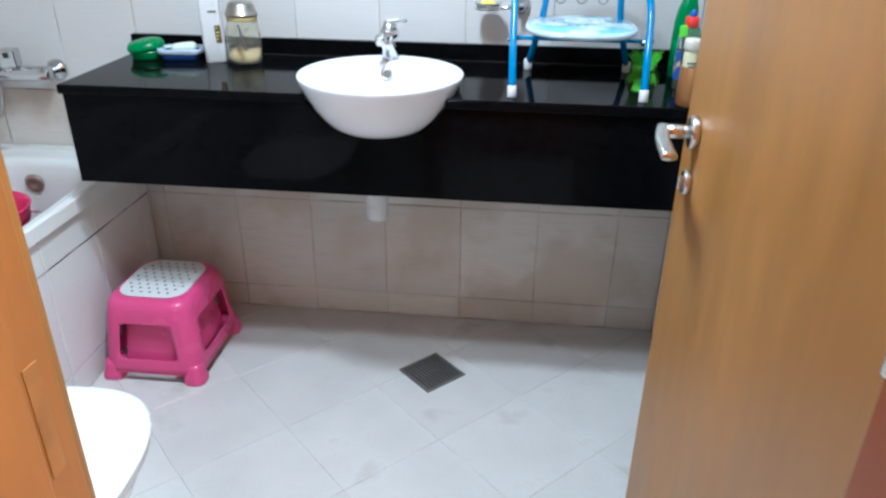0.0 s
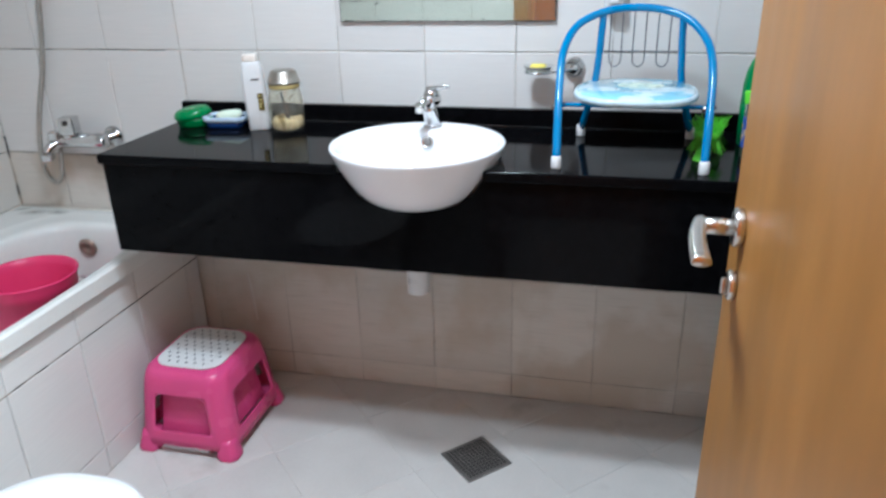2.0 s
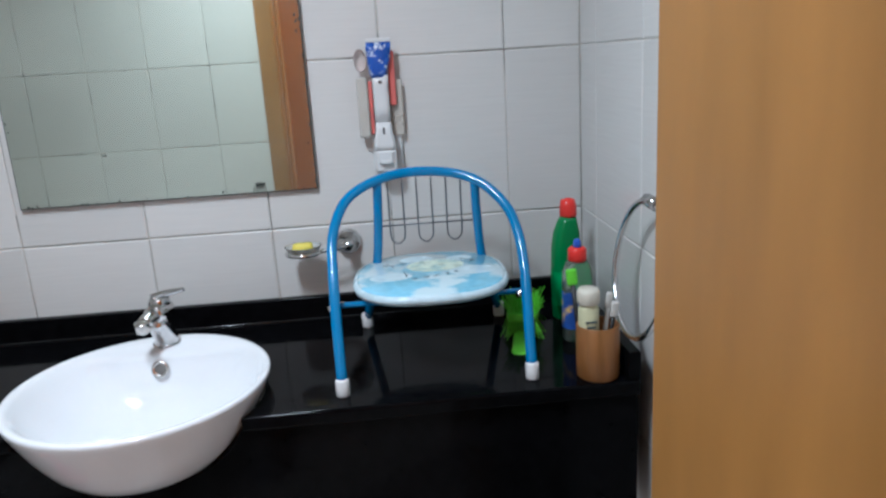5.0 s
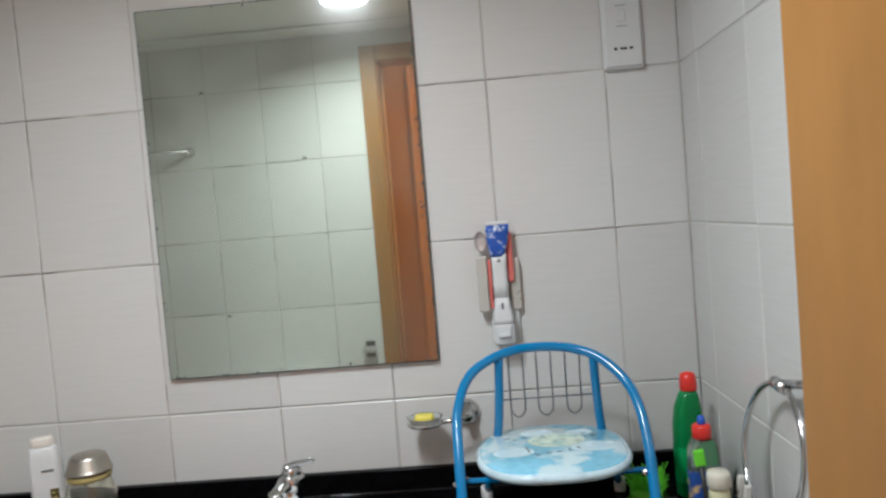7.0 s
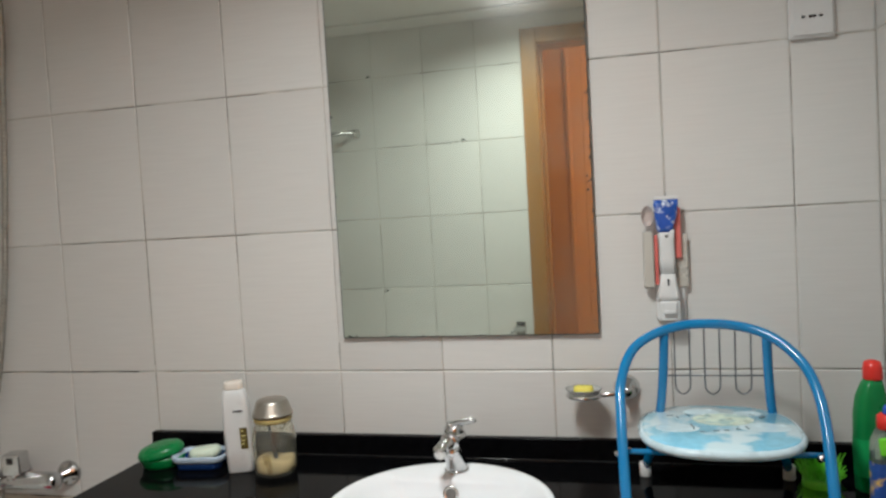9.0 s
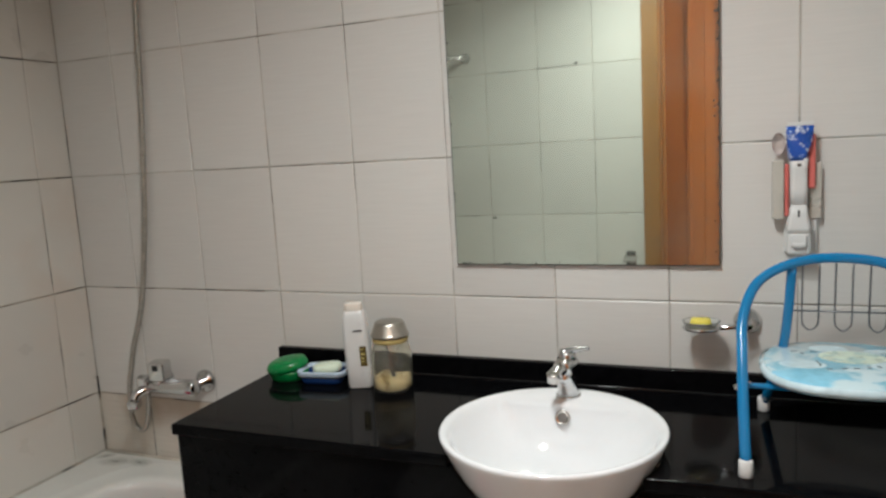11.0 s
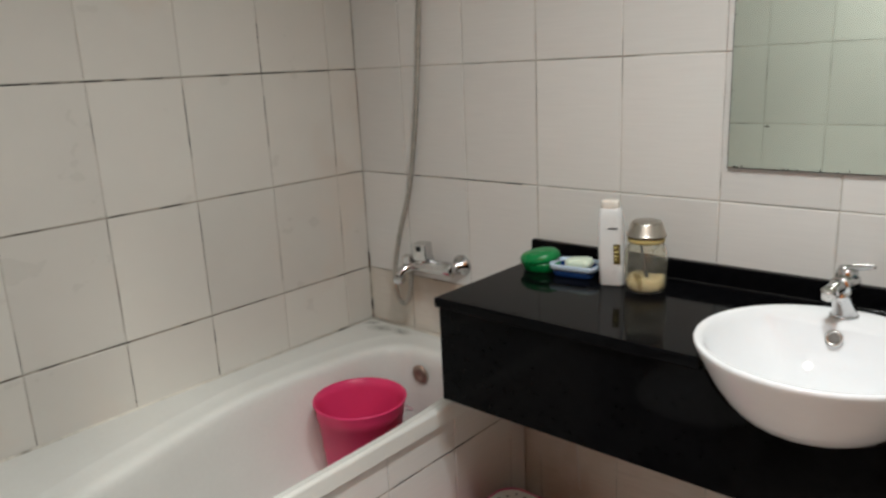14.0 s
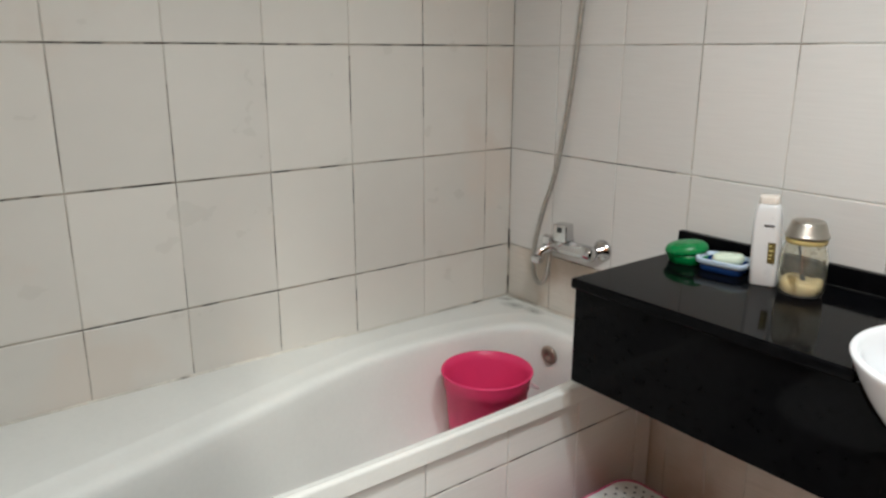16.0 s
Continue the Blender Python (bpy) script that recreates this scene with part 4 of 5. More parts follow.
soften(part("side_cover", box((-0.0470, -0.032, 0.070), (-0.0255, -0.0125, 0.188)), PALE_CLEAR, disp, "yellowed clear side cover"), 0.004, 3)
soften(part("side_cover", box((0.0190, -0.017, 0.070), (0.0420, -0.0125, 0.180)), PALE_CLEAR, disp, "yellowed clear side cover"), 0.002, 2)
part("cup", lathe([(0.006, 0.0), (0.0115, 0.002), (0.0125, 0.012), (0.0115, 0.0125), (0.0105, 0.004)], 26, sy=1.75, caps=(True, False)), material("pinkish_clear_plastic", (0.72, 0.63, 0.60), 0.25, vary=0.06, scale=20, trans=0.4), disp, "pinkish clear cup", smooth=True, m=pose(-0.036, -0.018, 0.220, 90, 0, 0))
soften(part("slot", box((-0.002, -0.0475, 0.076), (0.002, -0.0430, 0.090)), BLACK, disp), 0.001)
part("screw_hole", lathe([(0.004, 0.0), (0.004, 0.001), (0.001, 0.0014)], 12), DRAIN, disp, m=pose(0, -0.0440, 0.178, 90, 0, 0))

# ---- shaver socket ----
sock = tagged(empty("wall_socket", (0.788, 0, 1.82)), "white plastic shaver socket on the tiles", "socket")
soften(part("plate", box((-0.041, -0.012, -0.077), (0.043, -0.0005, 0.077)), WHITE_P, sock), 0.004, 3)
soften(part("cover", box((-0.036, -0.016, -0.072), (0.038, -0.0122, 0.072)), WHITE_P, sock), 0.003, 3)
for x in (-0.016, -0.003, 0.004, 0.016):
    part("pin_hole", lathe([(0.0032, 0.0), (0.0032, 0.0012), (0.002, 0.0014)], 12, centre=(x, 0), sx=1.1, sy=0.9), BLACK, sock, "dark socket hole", m=pose(0, -0.0161, -0.036, 90, 0, 0))
soften(part("switch", box((-0.010, -0.0195, 0.018), (0.008, -0.0162, 0.045)), WHITE_P, sock), 0.002)
GREY_MARK = material("grey_mark", (0.35, 0.35, 0.36), 0.6)
for z in (0.010, 0.052):
    part("marking_bar", box((-0.012, -0.0166, z - 0.001), (0.010, -0.0162, z + 0.001)), GREY_MARK, sock, "small grey mark")

# ---- soap holder ----
soap = tagged(empty("soap_holder", (0.405, 0, 1.046)), "chrome wall soap holder with frosted glass dish", "soap holder")
part("rosette", lathe([(0.027, 0.0), (0.027, 0.006), (0.022, 0.016), (0.012, 0.020), (0.010, 0.048)], 28), CHROME, soap, smooth=True, m=pose(0, -0.0005, 0, 90, 0, 0))
part("arm", tube(smooth_path([(0.0, -0.046, 0.0), (-0.012, -0.056, 0.0), (-0.032, -0.061, -0.001), (-0.053, -0.060, -0.003)], 5), 0.0050, 10), CHROME, soap, smooth=True)
part("ring", tube([(-0.088 + 0.034 * math.cos(2 * math.pi * i / 36), -0.060 + 0.030 * math.sin(2 * math.pi * i / 36), -0.004) for i in range(36)], 0.004, 8, closed=True), CHROME, soap, smooth=True)
part("dish", lathe([(0.016, -0.009), (0.026, -0.006), (0.031, 0.001), (0.037, 0.009), (0.038, 0.011), (0.035, 0.010), (0.029, 0.003), (0.016, -0.004)], 40, centre=(-0.088, -0.060), sy=0.86), FROST, soap, "frosted glass dish", smooth=True)
bar = tagged(part("soap_bar", slab(rounded_rect(0.040, 0.030, 0.009, 5), 0.0, 0.018, 0.005), YELLOW, smooth=True, m=pose(0.316, -0.060, 1.0435)), "small yellow piece of soap in the dish", "soap")

# ---- towel ring ----
ring = tagged(empty("towel_ring", (0.860, -0.480, 1.083)), "chrome towel ring on the tiled wall", "towel ring")
part("ring", tube([(0, 0.103 * math.cos(2 * math.pi * i / 64), 0.103 * math.sin(2 * math.pi * i / 64)) for i in range(64)], 0.0050, 12, closed=True), CHROME, ring, smooth=True, m=pose(0, 0, 0, 0, 9, 0))
part("clasp", tube([(0.0160, 0.014, 0.102), (0.0160, -0.022, 0.100)], 0.0095, 16), CHROME, ring, smooth=True)
part("post", tube([(0.016, -0.012, 0.105), (0.043, -0.060, 0.113)], 0.0065, 12), CHROME, ring, smooth=True)
part("rosette", lathe([(0.017, 0.0), (0.017, 0.004), (0.013, 0.008)], 24), CHROME, ring, smooth=True, m=pose(0.0445, -0.061, 0.113, 0, -90, 0))

# ---- bottles and cup by the side wall ----
gb = tagged(empty("cleaner_bottle", m=pose(0.838, -0.135, CT, 0, -1.5, 14)), "green plastic toilet-cleaner bottle with red cap", "bottle")
part("body", rings([[(x * a + o, y * b, z) for x, y in rounded_rect(0.060, 0.042, 0.017, 6)] for a, b, o, z in ((0.92, 0.9, 0, 0.0), (1.0, 1.0, 0, 0.004), (1.0, 1.0, 0, 0.05), (0.98, 1.0, 0, 0.10), (0.94, 0.98, 0.001, 0.145), (0.82, 0.92, 0.003, 0.175), (0.60, 0.75, 0.006, 0.197), (0.46, 0.62, 0.008, 0.206))]), GREEN, gb, smooth=True)
part("cap", lathe([(0.016, 0.206), (0.0168, 0.208), (0.0160, 0.226), (0.0135, 0.238), (0.006, 0.241)], 24, centre=(0.009, 0)), RED, gb, "red cap", smooth=True)
part("label", rings([[(x * 1.012, y * 1.012, z) for x, y in rounded_rect(0.060, 0.042, 0.017, 6)] for z in (0.03, 0.10)], cap_start=False, cap_end=False), material("green_label", (0.02, 0.34, 0.10), 0.35, vary=0.25, scale=40), gb, "darker green label", smooth=True)
cb = tagged(empty("dish_soap_bottle", m=pose(0.826, -0.255, CT, 0, 0, 8)), "clear plastic soap bottle with red and blue cap", "bottle")
part("body", rings([[(x * a, y * b, z) for x, y in rounded_rect(0.056, 0.034, 0.013, 5)] for a, b, z in ((0.92, 0.9, 0.0), (1.0, 1.0, 0.004), (1.0, 1.0, 0.105), (0.95, 0.95, 0.130), (0.72, 0.8, 0.146), (0.6, 0.7, 0.150))]), material("greenish_clear_plastic", (0.62, 0.76, 0.62), 0.08, vary=0.1, trans=0.88), cb, smooth=True)
part("label", rings([[(x * 1.02, y * 1.02, z) for x, y in rounded_rect(0.056, 0.034, 0.013, 5)] for z in (0.025, 0.095)], cap_start=False, cap_end=False), material("colour_label", (0.03, 0.09, 0.36), 0.4, vary=0.3, scale=40, spot=(0.78, 0.52, 0.14), spot_at=0.57, spot_scale=45), cb, "blue and yellow label", smooth=True)
part("cap", lathe([(0.0155, 0.150), (0.0170, 0.152), (0.0165, 0.172), (0.013, 0.175)], 20), RED, cb, "red cap", smooth=True)
part("nozzle", lathe([(0.007, 0.175), (0.0078, 0.177), (0.0065, 0.187), (0.004, 0.190)], 14), material("blue_nozzle", (0.03, 0.10, 0.50), 0.35), cb, "blue nozzle", smooth=True)

cup = tagged(empty("bamboo_cup", m=pose(0.815, -0.417, CT) @ Matrix.Diagonal((0.91, 0.91, 0.82, 1))), "brown bamboo cup on the counter", "cup")
part("cup_wall", lathe([(0.0, 0.0), (0.036, 0.0), (0.038, 0.003), (0.0385, 0.05), (0.038, 0.108), (0.0365, 0.110), (0.034, 0.108), (0.034, 0.008), (0.0, 0.008)], 40, caps=(False, False)), BAMBOO, cup, smooth=True)
tb = tagged(empty("lotion_tube", m=pose(0.801, -0.416, CT + 0.0085, 2, -1, 0)), "small yellowish lotion bottle with white cap in the cup", "bottle")
part("body", lathe([(0.014, 0.0), (0.0165, 0.003), (0.0165, 0.110), (0.014, 0.118)], 22), material("pale_olive_plastic", (0.62, 0.60, 0.38), 0.35, vary=0.08, scale=30), tb, smooth=True)
part("cap", lathe([(0.0165, 0.118), (0.0185, 0.120), (0.0180, 0.138), (0.0155, 0.143)], 22), material("ivory_cap", (0.66, 0.62, 0.52), 0.4, vary=0.05), tb, "white cap", smooth=True)
for z, w in ((0.072, 0.018), (0.082, 0.014), (0.091, 0.018)):
    part("print_bar", box((-w / 2, -0.0172, z - 0.0016), (w / 2, -0.0164, z + 0.0016)), TEAL, tb)
OFF_WHITE = material("off_white_plastic", (0.62, 0.60, 0.56), 0.35, vary=0.05)
for k, (x, y, lean_x, lean_y, h, m_, hd) in enumerate(((0.823, -0.404, 4, 6, 0.106, OFF_WHITE, OFF_WHITE), (0.828, -0.416, 6, 6, 0.096, BLACK, OFF_WHITE), (0.796, -0.395, -5, -5, 0.140, BLACK, LIME))):
    tbr = tagged(empty("toothbrush", m=pose(x, y, CT + 0.0085, lean_x, lean_y, 0)), ("white plastic", "black and white", "black and lime")[k] + " toothbrush standing in the bamboo cup", "toothbrush", "toothbrushes in the cup")
    part("handle", tube([(0, 0, 0.002), (0, 0, h * 0.5), (0, 0, h)], lambda t: 0.0048 - 0.0012 * t, 8), m_, tbr, smooth=True)
    w = 0.009 if k == 2 else 0.006
    soften(part("head", box((-w, -0.004, h - 0.002), (w, 0.004, h + 0.026)), hd, tbr), 0.0038, 4)

# ---- green scrubbing brush ----
sb = tagged(empty("scrubbing_brush", m=pose(0.735, -0.195, CT, 0, 0, -14)), "lime green plastic scrubbing brush lying on the counter", "brush")
soften(part("handle", slab(rounded_rect(0.032, 0.085, 0.014, 5, 0.0, -0.075), 0.004, 0.020, 0.004), LIME, sb, smooth=True, m=pose(0, 0, 0.0, 8, 0, 0)), 0.001)
part("block", slab(rounded_rect(0.060, 0.088, 0.022, 6, 0, 0.0), 0.030, 0.048, 0.005), LIME, sb, smooth=True)
bm = bmesh.new()
rng = random.Random(5)
for i in range(9):
    for j in range(11):
        x, y = -0.024 + i * 0.006, -0.036 + j * 0.0072
        for k in range(2):
            dx, dy = rng.uniform(-0.010, 0.010) + x * 0.35, rng.uniform(-0.010, 0.010) + y * 0.25
            tube([(x, y, 0.032), (x + dx, y + dy, rng.uniform(0.0, 0.004))], 0.0008, 3, bm=bm)
            tube([(x, y, 0.046), (x + dx, y + dy, rng.uniform(0.062, 0.074))], 0.0008, 3, bm=bm)
part("bristles", bm, LIME, sb, "green bristles")

# ---- things on the left end of the counter ----
sh = tagged(empty("shampoo_bottle", m=pose(-0.444, -0.140, CT, 0, -2.0, 14)), "tall white plastic shampoo bottle with gold label", "bottle")
part("body", rings([[(x * a, y * b, z) for x, y in rounded_rect(0.064, 0.036, 0.012, 6)] for a, b, z in ((0.84, 0.86, 0.0), (0.90, 0.95, 0.003), (0.93, 1.0, 0.06), (0.94, 1.0, 0.12), (0.88, 0.95, 0.165), (0.80, 0.90, 0.178), (0.72, 0.80, 0.184), (0.66, 0.72, 0.186))]), WHITE_P, sh, smooth=True)
part("cap", rings([[(x * a, y * a, z) for x, y in rounded_rect(0.042, 0.026, 0.011, 6)] for a, z in ((1.00, 0.186), (1.03, 0.188), (1.00, 0.200), (0.92, 0.205))]), material("beige_cap", (0.74, 0.68, 0.61), 0.35, vary=0.05), sh, "beige flip cap", smooth=True)
bm = bmesh.new()
box((0.009, -0.0196, 0.055), (0.025, -0.0180, 0.102), bm)
part("label", bm, material("gold_label", (0.13, 0.095, 0.025), 0.35, 0.3, vary=0.2, scale=60), sh, "dark gold label")
GOLD_BAR, DARK_BAR = material("pale_gold", (0.70, 0.62, 0.25), 0.4), material("dark_print", (0.10, 0.10, 0.11), 0.5)
for k, z in enumerate((0.066, 0.074, 0.084, 0.095)):
    part("label_bar", box((0.012, -0.0202, z - 0.0015), (0.017 + 0.002 * (k % 3), -0.0197, z + 0.0015)), GOLD_BAR, sh)
part("print_bar", box((-0.002, -0.0196, 0.138), (0.020, -0.0180, 0.1415)), DARK_BAR, sh, "grey printed bar")

jar = tagged(empty("glass_jar", m=pose(-0.355, -0.150, CT) @ Matrix.Diagonal((0.94, 0.94, 0.92, 1))), "round glass jar with metal lid and yellowish powder", "jar")
jar_ob = part("glass", lathe([(0.0, 0.0), (0.040, 0.0), (0.047, 0.004), (0.0505, 0.020), (0.0515, 0.06), (0.0505, 0.095), (0.046, 0.117), (0.0415, 0.127), (0.0415, 0.140), (0.0395, 0.140), (0.0395, 0.126), (0.0435, 0.116), (0.0480, 0.095), (0.0490, 0.06), (0.0480, 0.020), (0.043, 0.007), (0.0, 0.006)], 48, caps=(False, False)), GLASS, jar, "clear smeared glass", smooth=True)
jar_ob.visible_shadow = False
part("collar", lathe([(0.0425, 0.129), (0.0445, 0.131), (0.0445, 0.140), (0.0425, 0.142)], 40, caps=(False, False)), material("yellowed_ring", (0.50, 0.40, 0.16), 0.45, vary=0.15, scale=30), jar, "yellowed sealing ring", smooth=True)
part("lid", lathe([(0.0450, 0.142), (0.0475, 0.1435), (0.0475, 0.148), (0.0455, 0.1505), (0.0447, 0.152), (0.0375, 0.174), (0.0365, 0.176), (0.0330, 0.1800), (0.0320, 0.1805), (0.0, 0.1820)], 48, caps=(True, False)), material("dull_lid_metal", (0.46, 0.43, 0.38), 0.40, 1.0, vary=0.1, scale=25, grain=200), jar, "conical metal lid", smooth=True)
pw = part("powder", rings([[((0.046 if k < 3 else 0.046 * (1 - 0.12 * (k - 2))) * math.cos(2 * math.pi * i / 32) * (0.93 if k == 0 else 1), (0.046 if k < 3 else 0.046 * (1 - 0.12 * (k - 2))) * math.sin(2 * math.pi * i / 32) * (0.93 if k == 0 else 1), z + 0.004 * math.sin(3 * i / 5.1) * (1 if k >= 2 else 0)) for i in range(32)] for k, z in enumerate((0.0075, 0.016, 0.036, 0.040, 0.041))]), POWDER, jar, "yellowish powder inside", smooth=True)
part("spoon", tube(smooth_path([(0.012, -0.012, 0.030), (0.0, -0.005, 0.065), (-0.018, 0.010, 0.112)], 5), lambda t: 0.006 - 0.003 * t, 8), BLACK, jar, "dark spoon in the jar", smooth=True)

gd = tagged(empty("green_soap_box", m=pose(-0.656, -0.125, CT, 0, 0, 25)), "closed oval green plastic soap box", "soap box")
oval = [(0.050 * math.cos(2 * math.pi * i / 40), 0.038 * math.sin(2 * math.pi * i / 40)) for i in range(40)]
part("base", rings([[(x * k, y * k, z) for x, y in oval] for k, z in ((0.80, 0.0), (0.88, 0.003), (0.97, 0.018), (1.0, 0.024))]), GREEN, gd, smooth=True)
part("lid", rings([[(x * k, y * k, z) for x, y in oval] for k, z in ((1.02, 0.0245), (1.04, 0.027), (1.04, 0.031), (1.0, 0.037), (0.90, 0.043), (0.74, 0.046), (0.4, 0.0475))]), GREEN, gd, "domed green lid", smooth=True, m=pose(0.002, 0, 0.006, 5, -9, 4))
bd = tagged(empty("blue_soap_dish", m=pose(-0.557, -0.118, CT, 0, 0, 8)), "open blue plastic soap dish with pale rim", "soap dish")
part("tray", rings([[(x * a, y * a, z) for x, y in rounded_rect(0.118, 0.078, 0.022, 6)] for a, z in ((0.84, 0.0), (0.90, 0.003), (0.98, 0.024), (0.96, 0.024), (0.87, 0.006))]), NAVY, bd, smooth=True)
part("rim", rings([[(x * a, y * a, z) for x, y in rounded_rect(0.118, 0.078, 0.022, 6)] for a, z in ((0.985, 0.018), (1.05, 0.020), (1.07, 0.029), (1.05, 0.033), (0.95, 0.031), (0.92, 0.024))], cap_start=False, cap_end=False), PALE_BLUE, bd, "pale blue rim", smooth=True)
tagged(part("soap_bar", slab(rounded_rect(0.070, 0.048, 0.018, 6), 0.0, 0.024, 0.009), SOAP, smooth=True, m=pose(-0.547, -0.118, CT + 0.0205, 0, -5, 10)), "pale green bar of soap in the blue dish", "soap")

# ---- floor drain ----
drain = tagged(empty("floor_drain", (0.197, -0.325, 0)), "square dark metal floor drain grate", "floor drain")
soften(part("frame", box((-0.0735, -0.0735, -0.003), (0.0735, 0.0735, 0.002)), DRAIN, drain, m=pose(0, 0, 0.0006, 0, 0, 45)), 0.001)
bm = bmesh.new()
for i in range(-5, 6):
    for j in range(-5, 6):
        box((i * 0.0115 - 0.0035, j * 0.0115 - 0.0035, 0.0028), (i * 0.0115 + 0.0035, j * 0.0115 + 0.0035, 0.0034), bm)
tagged(part("perforation", bm, BLACK, drain, "rows of small dark holes", m=pose(0, 0, 0, 0, 0, 45)), kind="stuff")

# ---- fittings on the wall opposite, seen in the mirror ----
rail = tagged(empty("towel_rail", (0, YD, 1.845)), "chrome towel rail on the wall by the bathtub", "towel rail")
for x in (-0.80, -1.36):
    part("bracket", tube([(x, 0.0005, 0), (x, 0.012, 0), (x, 0.065, 0)], lambda t: 0.024 if t < 0.45 else 0.012, 18), CHROME, rail, smooth=True)
part("bar", tube([(-1.375, 0.062, 0), (-0.785, 0.062, 0)], 0.009, 14), CHROME, rail, smooth=True)
holder = tagged(empty("paper_holder", (-0.055, YD, 0.885)), "small chrome paper holder beside the door", "paper holder")
soften(part("plate", box((-0.022, 0.0005, -0.03), (0.022, 0.006, 0.045)), CHROME, holder), 0.003)
soften(part("cover", box((-0.030, 0.007, 0.020), (0.030, 0.055, 0.030)), CHROME, holder, m=pose(0, 0, 0.0, -20, 0, 0)), 0.003)

# ---- dark drill holes in the tiles ----
bm = bmesh.new()
for x, z in ((0.796, 1.691), (0.798, 1.187), (-0.557, 1.660), (-0.169, 0.990), (-0.818, 1.652), (-0.817, 1.638), (0.506, 1.452), (-0.27, 1.005)):
    lathe([(0.0035, 0.0002), (0.0032, 0.0008), (0.001, 0.001)], 8, centre=(x, -z), bm=bm)
tagged(part("wall_plugs", bm, BLACK, m=pose(0, 0, 0, 90, 0, 0)), "small dark plugged drill holes in the tiles", kind="structure")
bm = bmesh.new()
for x, z in ((-0.722, 2.106), (-0.280, 1.778), (-0.690, 1.090)):
    lathe([(0.0065, 0.0002), (0.0055, 0.0010), (0.001, 0.0014)], 8, centre=(x, z), sx=1.6, sy=0.8, bm=bm)
tagged(part("wall_plugs_south", bm, BLACK, m=pose(0, YD, 0, 90, 0, 0) @ Matrix.Diagonal((1, 1, -1, 1))), "small dark plugged holes in the tiles by the door", kind="structure")

# ---- pale dried drip on the tiles under the counter ----
drip = [(-0.6285 + 0.004 * math.sin(9 * z) + 0.05 * (0.37 - z), z, 0.0045 * (0.45 + 0.55 * math.sin(math.pi * (z - 0.19) / 0.19))) for z in [0.195 + 0.175 * i / 14 for i in range(15)]]
bm = rings([[(x - w, -0.0004, z), (x - 0.4 * w, -0.0014, z), (x + 0.4 * w, -0.0014, z), (x + w, -0.0004, z)] for x, z, w in drip])
tagged(part("trim_drip", bm, GROUT_PALE, smooth=True), "pale dried streak of grout on the tiles", kind="structure")

# ---- sealant where the bathtub meets the tiles ----
SEAL = material("dirty_sealant", (0.66, 0.63, 0.56), 0.6, vary=0.2, scale=12, bump=0.3, grain=120, spot=(0.07, 0.06, 0.05), spot_at=0.66, spot_scale=6)
part("sealant", tube([(XL + 0.001, -0.008, TZ), (XL + 0.001, TY1 + 0.01, TZ)], 0.0045, 8), SEAL, tub, "stained silicone bead", smooth=True)
part("sealant", tube([(XL + 0.006, -0.007, TZ), (CX0 - 0.02, -0.007, TZ)], 0.0045, 8), SEAL, tub, "stained silicone bead", smooth=True)
MOULD = material("black_mould", (0.40, 0.36, 0.30), 0.8, vary=0.3, scale=12, bump=0.3, grain=120, spot=(0.02, 0.018, 0.015), spot_at=0.51, spot_scale=11)
part("sealant", tube([(TX1 - 0.014, -0.30, TZ - 0.048), (TX1 - 0.014, TY1 + 0.01, TZ - 0.048)], 0.0038, 8), MOULD, tub, "black mouldy silicone bead", smooth=True)
tagged(part("trim_corner", tube([(XL + 0.0015, -0.0015, TZ + 0.004), (XL + 0.0015, -0.0015, 0.80)], 0.0032, 8), MOULD, smooth=True), "mouldy sealant in the corner over the bathtub", kind="structure")
GRIME = material("grey_grime", (0.30, 0.29, 0.25), 0.7, vary=0.35, scale=30)
nt = GRIME.node_tree
thin, fog, edge, clear, blend = (nt.nodes.new("ShaderNode" + k) for k in ("TexNoise", "Math", "TexGradient", "BsdfTransparent", "MixShader"))
place = nt.nodes.new("ShaderNodeTexCoord")
thin.inputs["Scale"].default_value, thin.inputs["Detail"].default_value = 3.0, 5
edge.gradient_type, fog.operation, fog.use_clamp = "SPHERICAL", "MULTIPLY", True
nt.links.new(place.outputs["Object"], edge.inputs[0])
nt.links.new(place.outputs["Object"], thin.inputs["Vector"])
nt.links.new(thin.outputs[0], fog.inputs[0])
nt.links.new(edge.outputs["Fac"], fog.inputs[1])
nt.links.new(fog.outputs[0], blend.inputs[0])
nt.links.new(clear.outputs[0], blend.inputs[1])
nt.links.new(nt.nodes["Principled BSDF"].outputs[0], blend.inputs[2])
nt.links.new(blend.outputs[0], nt.nodes["Material Output"].inputs[0])
for cx, cy, s, turn_ in ((XL + 0.105, -0.062, 0.050, 15), (XL + 0.185, -0.050, 0.040, -10), (XL + 0.040, -0.040, 0.030, 40)):
    bm = rings([[(k * math.cos(2 * math.pi * i / 28), k * math.sin(2 * math.pi * i / 28), 0) for i in range(28)] for k in (1.0, 0.5, 0.05)], cap_start=False)
    film_ob = part("grime", bm, GRIME, tub, "thin grey film of grime", m=pose(cx, cy, TZ + 0.0008, 0, 0, turn_) @ Matrix.Diagonal((s * 1.3, s * 0.75, 1, 1)))
    film_ob.visible_shadow = False

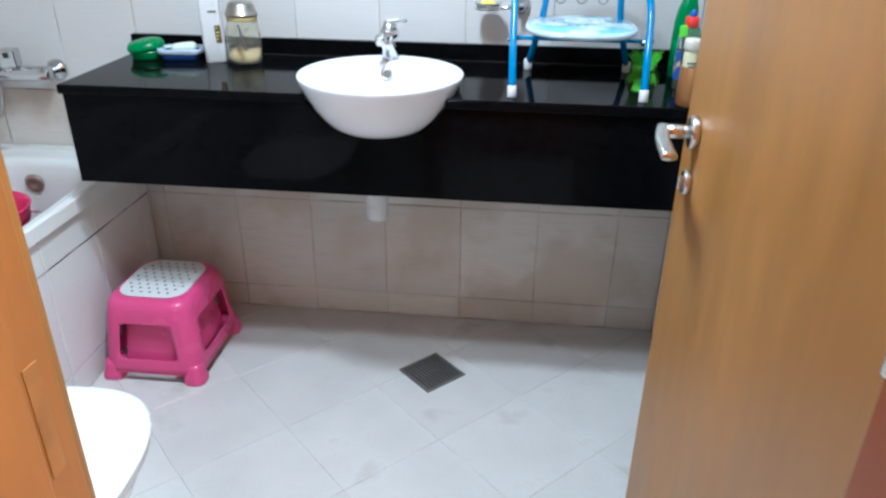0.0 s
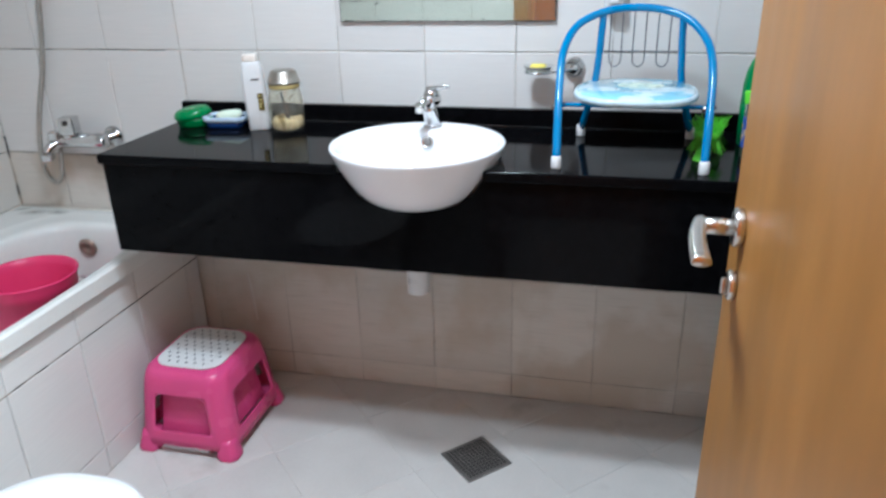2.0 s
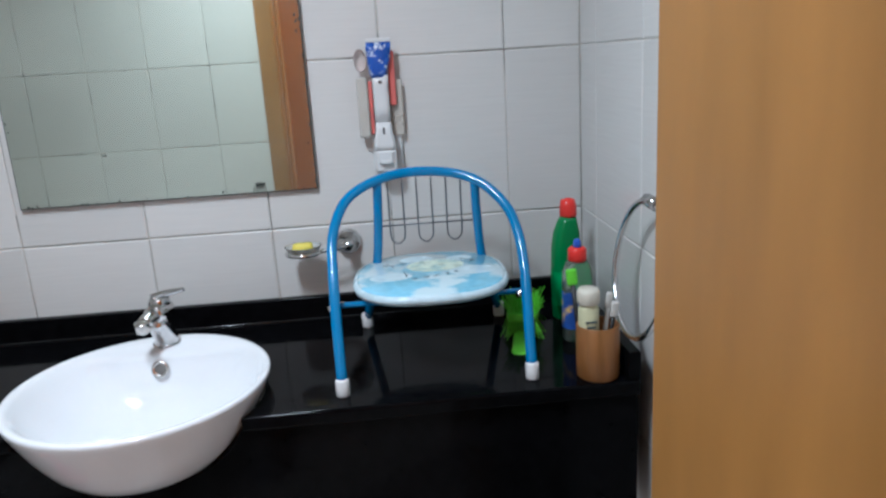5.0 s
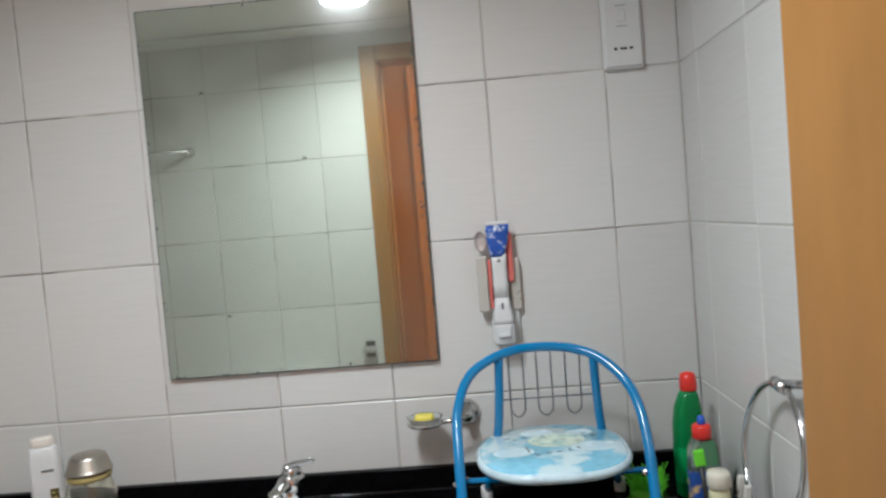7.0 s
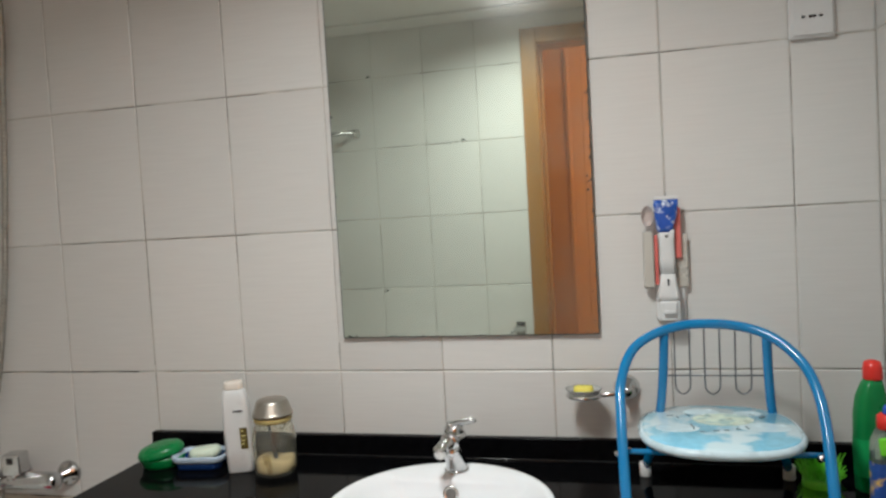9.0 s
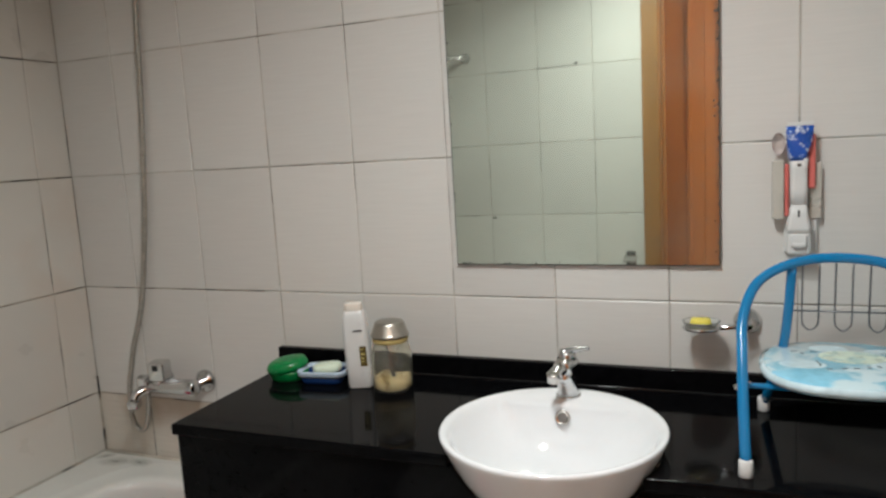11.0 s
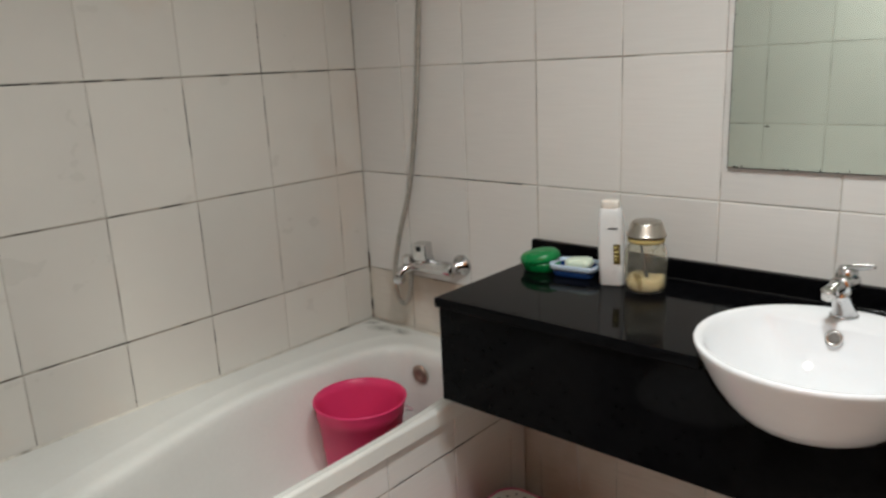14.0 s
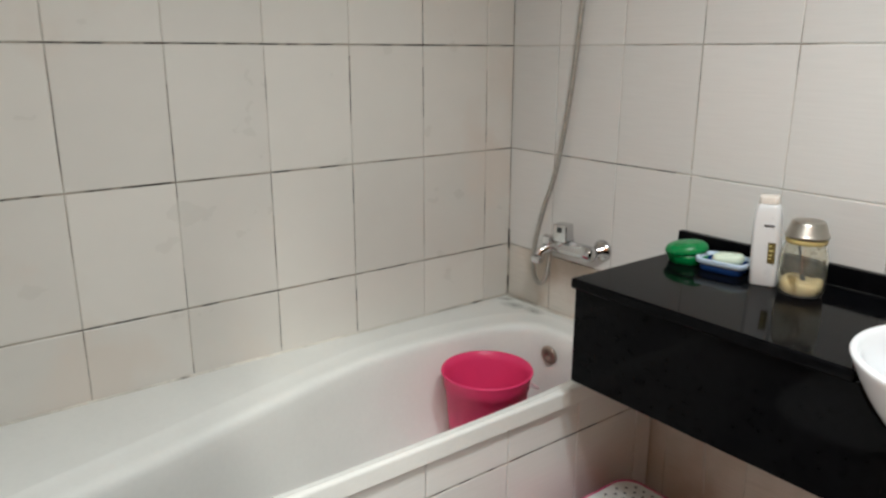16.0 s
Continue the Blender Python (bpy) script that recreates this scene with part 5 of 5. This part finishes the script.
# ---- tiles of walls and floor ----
# below 0.76 the tiles carry grime and the counter's shade as colour
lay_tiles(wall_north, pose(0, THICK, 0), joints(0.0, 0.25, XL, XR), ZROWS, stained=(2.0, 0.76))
WEST_CUTS = joints(-0.1125, 0.2525, YD, YB)
lay_tiles(wall_west, pose(XL - THICK, 0, 0, 0, 0, 90), WEST_CUTS, ZROWS, joint=0.0034, upright=0.0021, tile=("soapy_tile", TILE_SOAPY))
lay_tiles(wall_east, pose(XR + THICK, 0, 0, 0, 0, -90), joints(0.11, 0.25, -YB, -YD), ZROWS, joint=0.0015, upright=0.0015)
SOUTH_ROWS = [0.0] + [0.102 + 0.333 * k for k in range(7)] + [CEIL]
back = pose(0, YD - THICK, 0, 0, 0, 180)
lay_tiles(wall_south, back, joints(0.205, 0.25, 0.0 - DOOR_L + 0.035, -XL), SOUTH_ROWS, joint=0.0032, upright=0.0026)
lay_tiles(wall_south, back, joints(-0.815, 0.25, -XR, -DOOR_R - 0.035), ZROWS)
lay_tiles(wall_south, back, joints(-0.315, 0.25, -DOOR_R - 0.035, -DOOR_L + 0.035), [DOOR_TOP + 0.035, CEIL])
lay_tiles(panel, pose(TX1 - 0.022, 0, 0, 0, 0, 90), joints(-0.08, 0.25, TY1, TY0), [0.0, 0.083, 0.416, TZ - 0.048], joint=0.0032, upright=0.0026)

# black mould along the level joints by the bathtub
for z in ROWS[:-1]:
    if z > TZ:
        part("grout_line", box((XL - 0.004, YD + 0.001, z - 0.0019), (XL - 0.0007, YB - 0.001, z + 0.0019)), GROUT_DARK, wall_west)
        part("grout_line", box((XL + 0.001, YB + 0.0007, z - 0.0012), (-0.80, YB + 0.004, z + 0.0012)), GROUT_DARK, wall_north) if z < 1.2 else None
rng = random.Random(31)
for y in WEST_CUTS[1:-1]:
    for c, d in zip(ZROWS[2:], ZROWS[3:]):
        # mould is thick low down over the bathtub and patchy higher up
        lo = max(c, TZ + 0.004)
        if rng.random() > (0.85 if d < 1.1 else 0.6):
            continue
        a, b = sorted((rng.uniform(0, 1) ** 2, 1 - rng.uniform(0, 1) ** 2))
        lo, hi = lo + a * (d - lo) * 0.6, d - (1 - b) * (d - lo) * 0.6
        part("grout_line", box((XL - 0.004, y - 0.0011, lo), (XL - 0.0007, y + 0.0011, hi)), GROUT_DARK, wall_west)
for x, lo, hi in ((-1.25, TZ + 0.004, 0.749), (-0.75, 1.10, 1.70), (-0.75, 0.95, 1.08), (0.0, 0.94, 1.16), (0.25, 0.94, 1.08), (0.5, 1.46, 1.94), (-0.25, 0.94, 1.15)):
    part("grout_line", box((x - 0.0010, YB + 0.0007, lo), (x + 0.0010, YB + 0.004, hi)), GROUT_DARK if x < -1 else GROUT_MID, wall_north)
for z in (0.416, TZ - 0.050):
    part("grout_line", box((TX1 - 0.024, TY1 + 0.002, z - 0.0015), (TX1 - 0.0166, TY0 - 0.002, z + 0.0015)), GROUT_DARK, panel)


def clip_square(cx, cy, half, x0, x1, y0, y1):
    """A square set on its corner, cut to a rectangle."""
    poly = [(cx + half, cy), (cx, cy + half), (cx - half, cy), (cx, cy - half)]
    for axis, lim, sign in ((0, x0, 1), (0, x1, -1), (1, y0, 1), (1, y1, -1)):
        out = []
        for i, p in enumerate(poly):
            q = poly[(i + 1) % len(poly)]
            a, b = sign * (p[axis] - lim), sign * (q[axis] - lim)
            if a >= 0:
                out.append(p)
            if (a >= 0) != (b >= 0):
                t = a / (a - b)
                out.append((p[0] + t * (q[0] - p[0]), p[1] + t * (q[1] - p[1])))
        poly = out
        if len(poly) < 3:
            return []
    return poly


PITCH = 0.424
for i in range(-8, 9):
    for j in range(-8, 9):
        s, d = -0.373 + PITCH * (i + 0.5), 0.455 + PITCH * (j + 0.5)
        cx, cy = (s + d) / 2, (s - d) / 2
        poly = clip_square(cx, cy, PITCH / 2 - 0.0012, TX1 - 0.02, XR, YD - 0.12, YB)
        area = abs(sum(a[0] * b[1] - b[0] * a[1] for a, b in zip(poly, poly[1:] + poly[:1]))) / 2 if poly else 0
        if area < 0.002:
            continue
        mx, my = sum(p[0] for p in poly) / len(poly), sum(p[1] for p in poly) / len(poly)
        loops = []
        for k, z in ((1.0, -0.006), (1.0, -0.0012), (0.992, 0.0)):
            loops.append([((p[0] - mx) * k, (p[1] - my) * k, z) for p in poly])
        ob = part("tile", rings(loops, cap_start=False), FLOOR_TILE, floor)
        ob.matrix_basis = pose(mx, my, random.uniform(-0.0004, 0.0004))
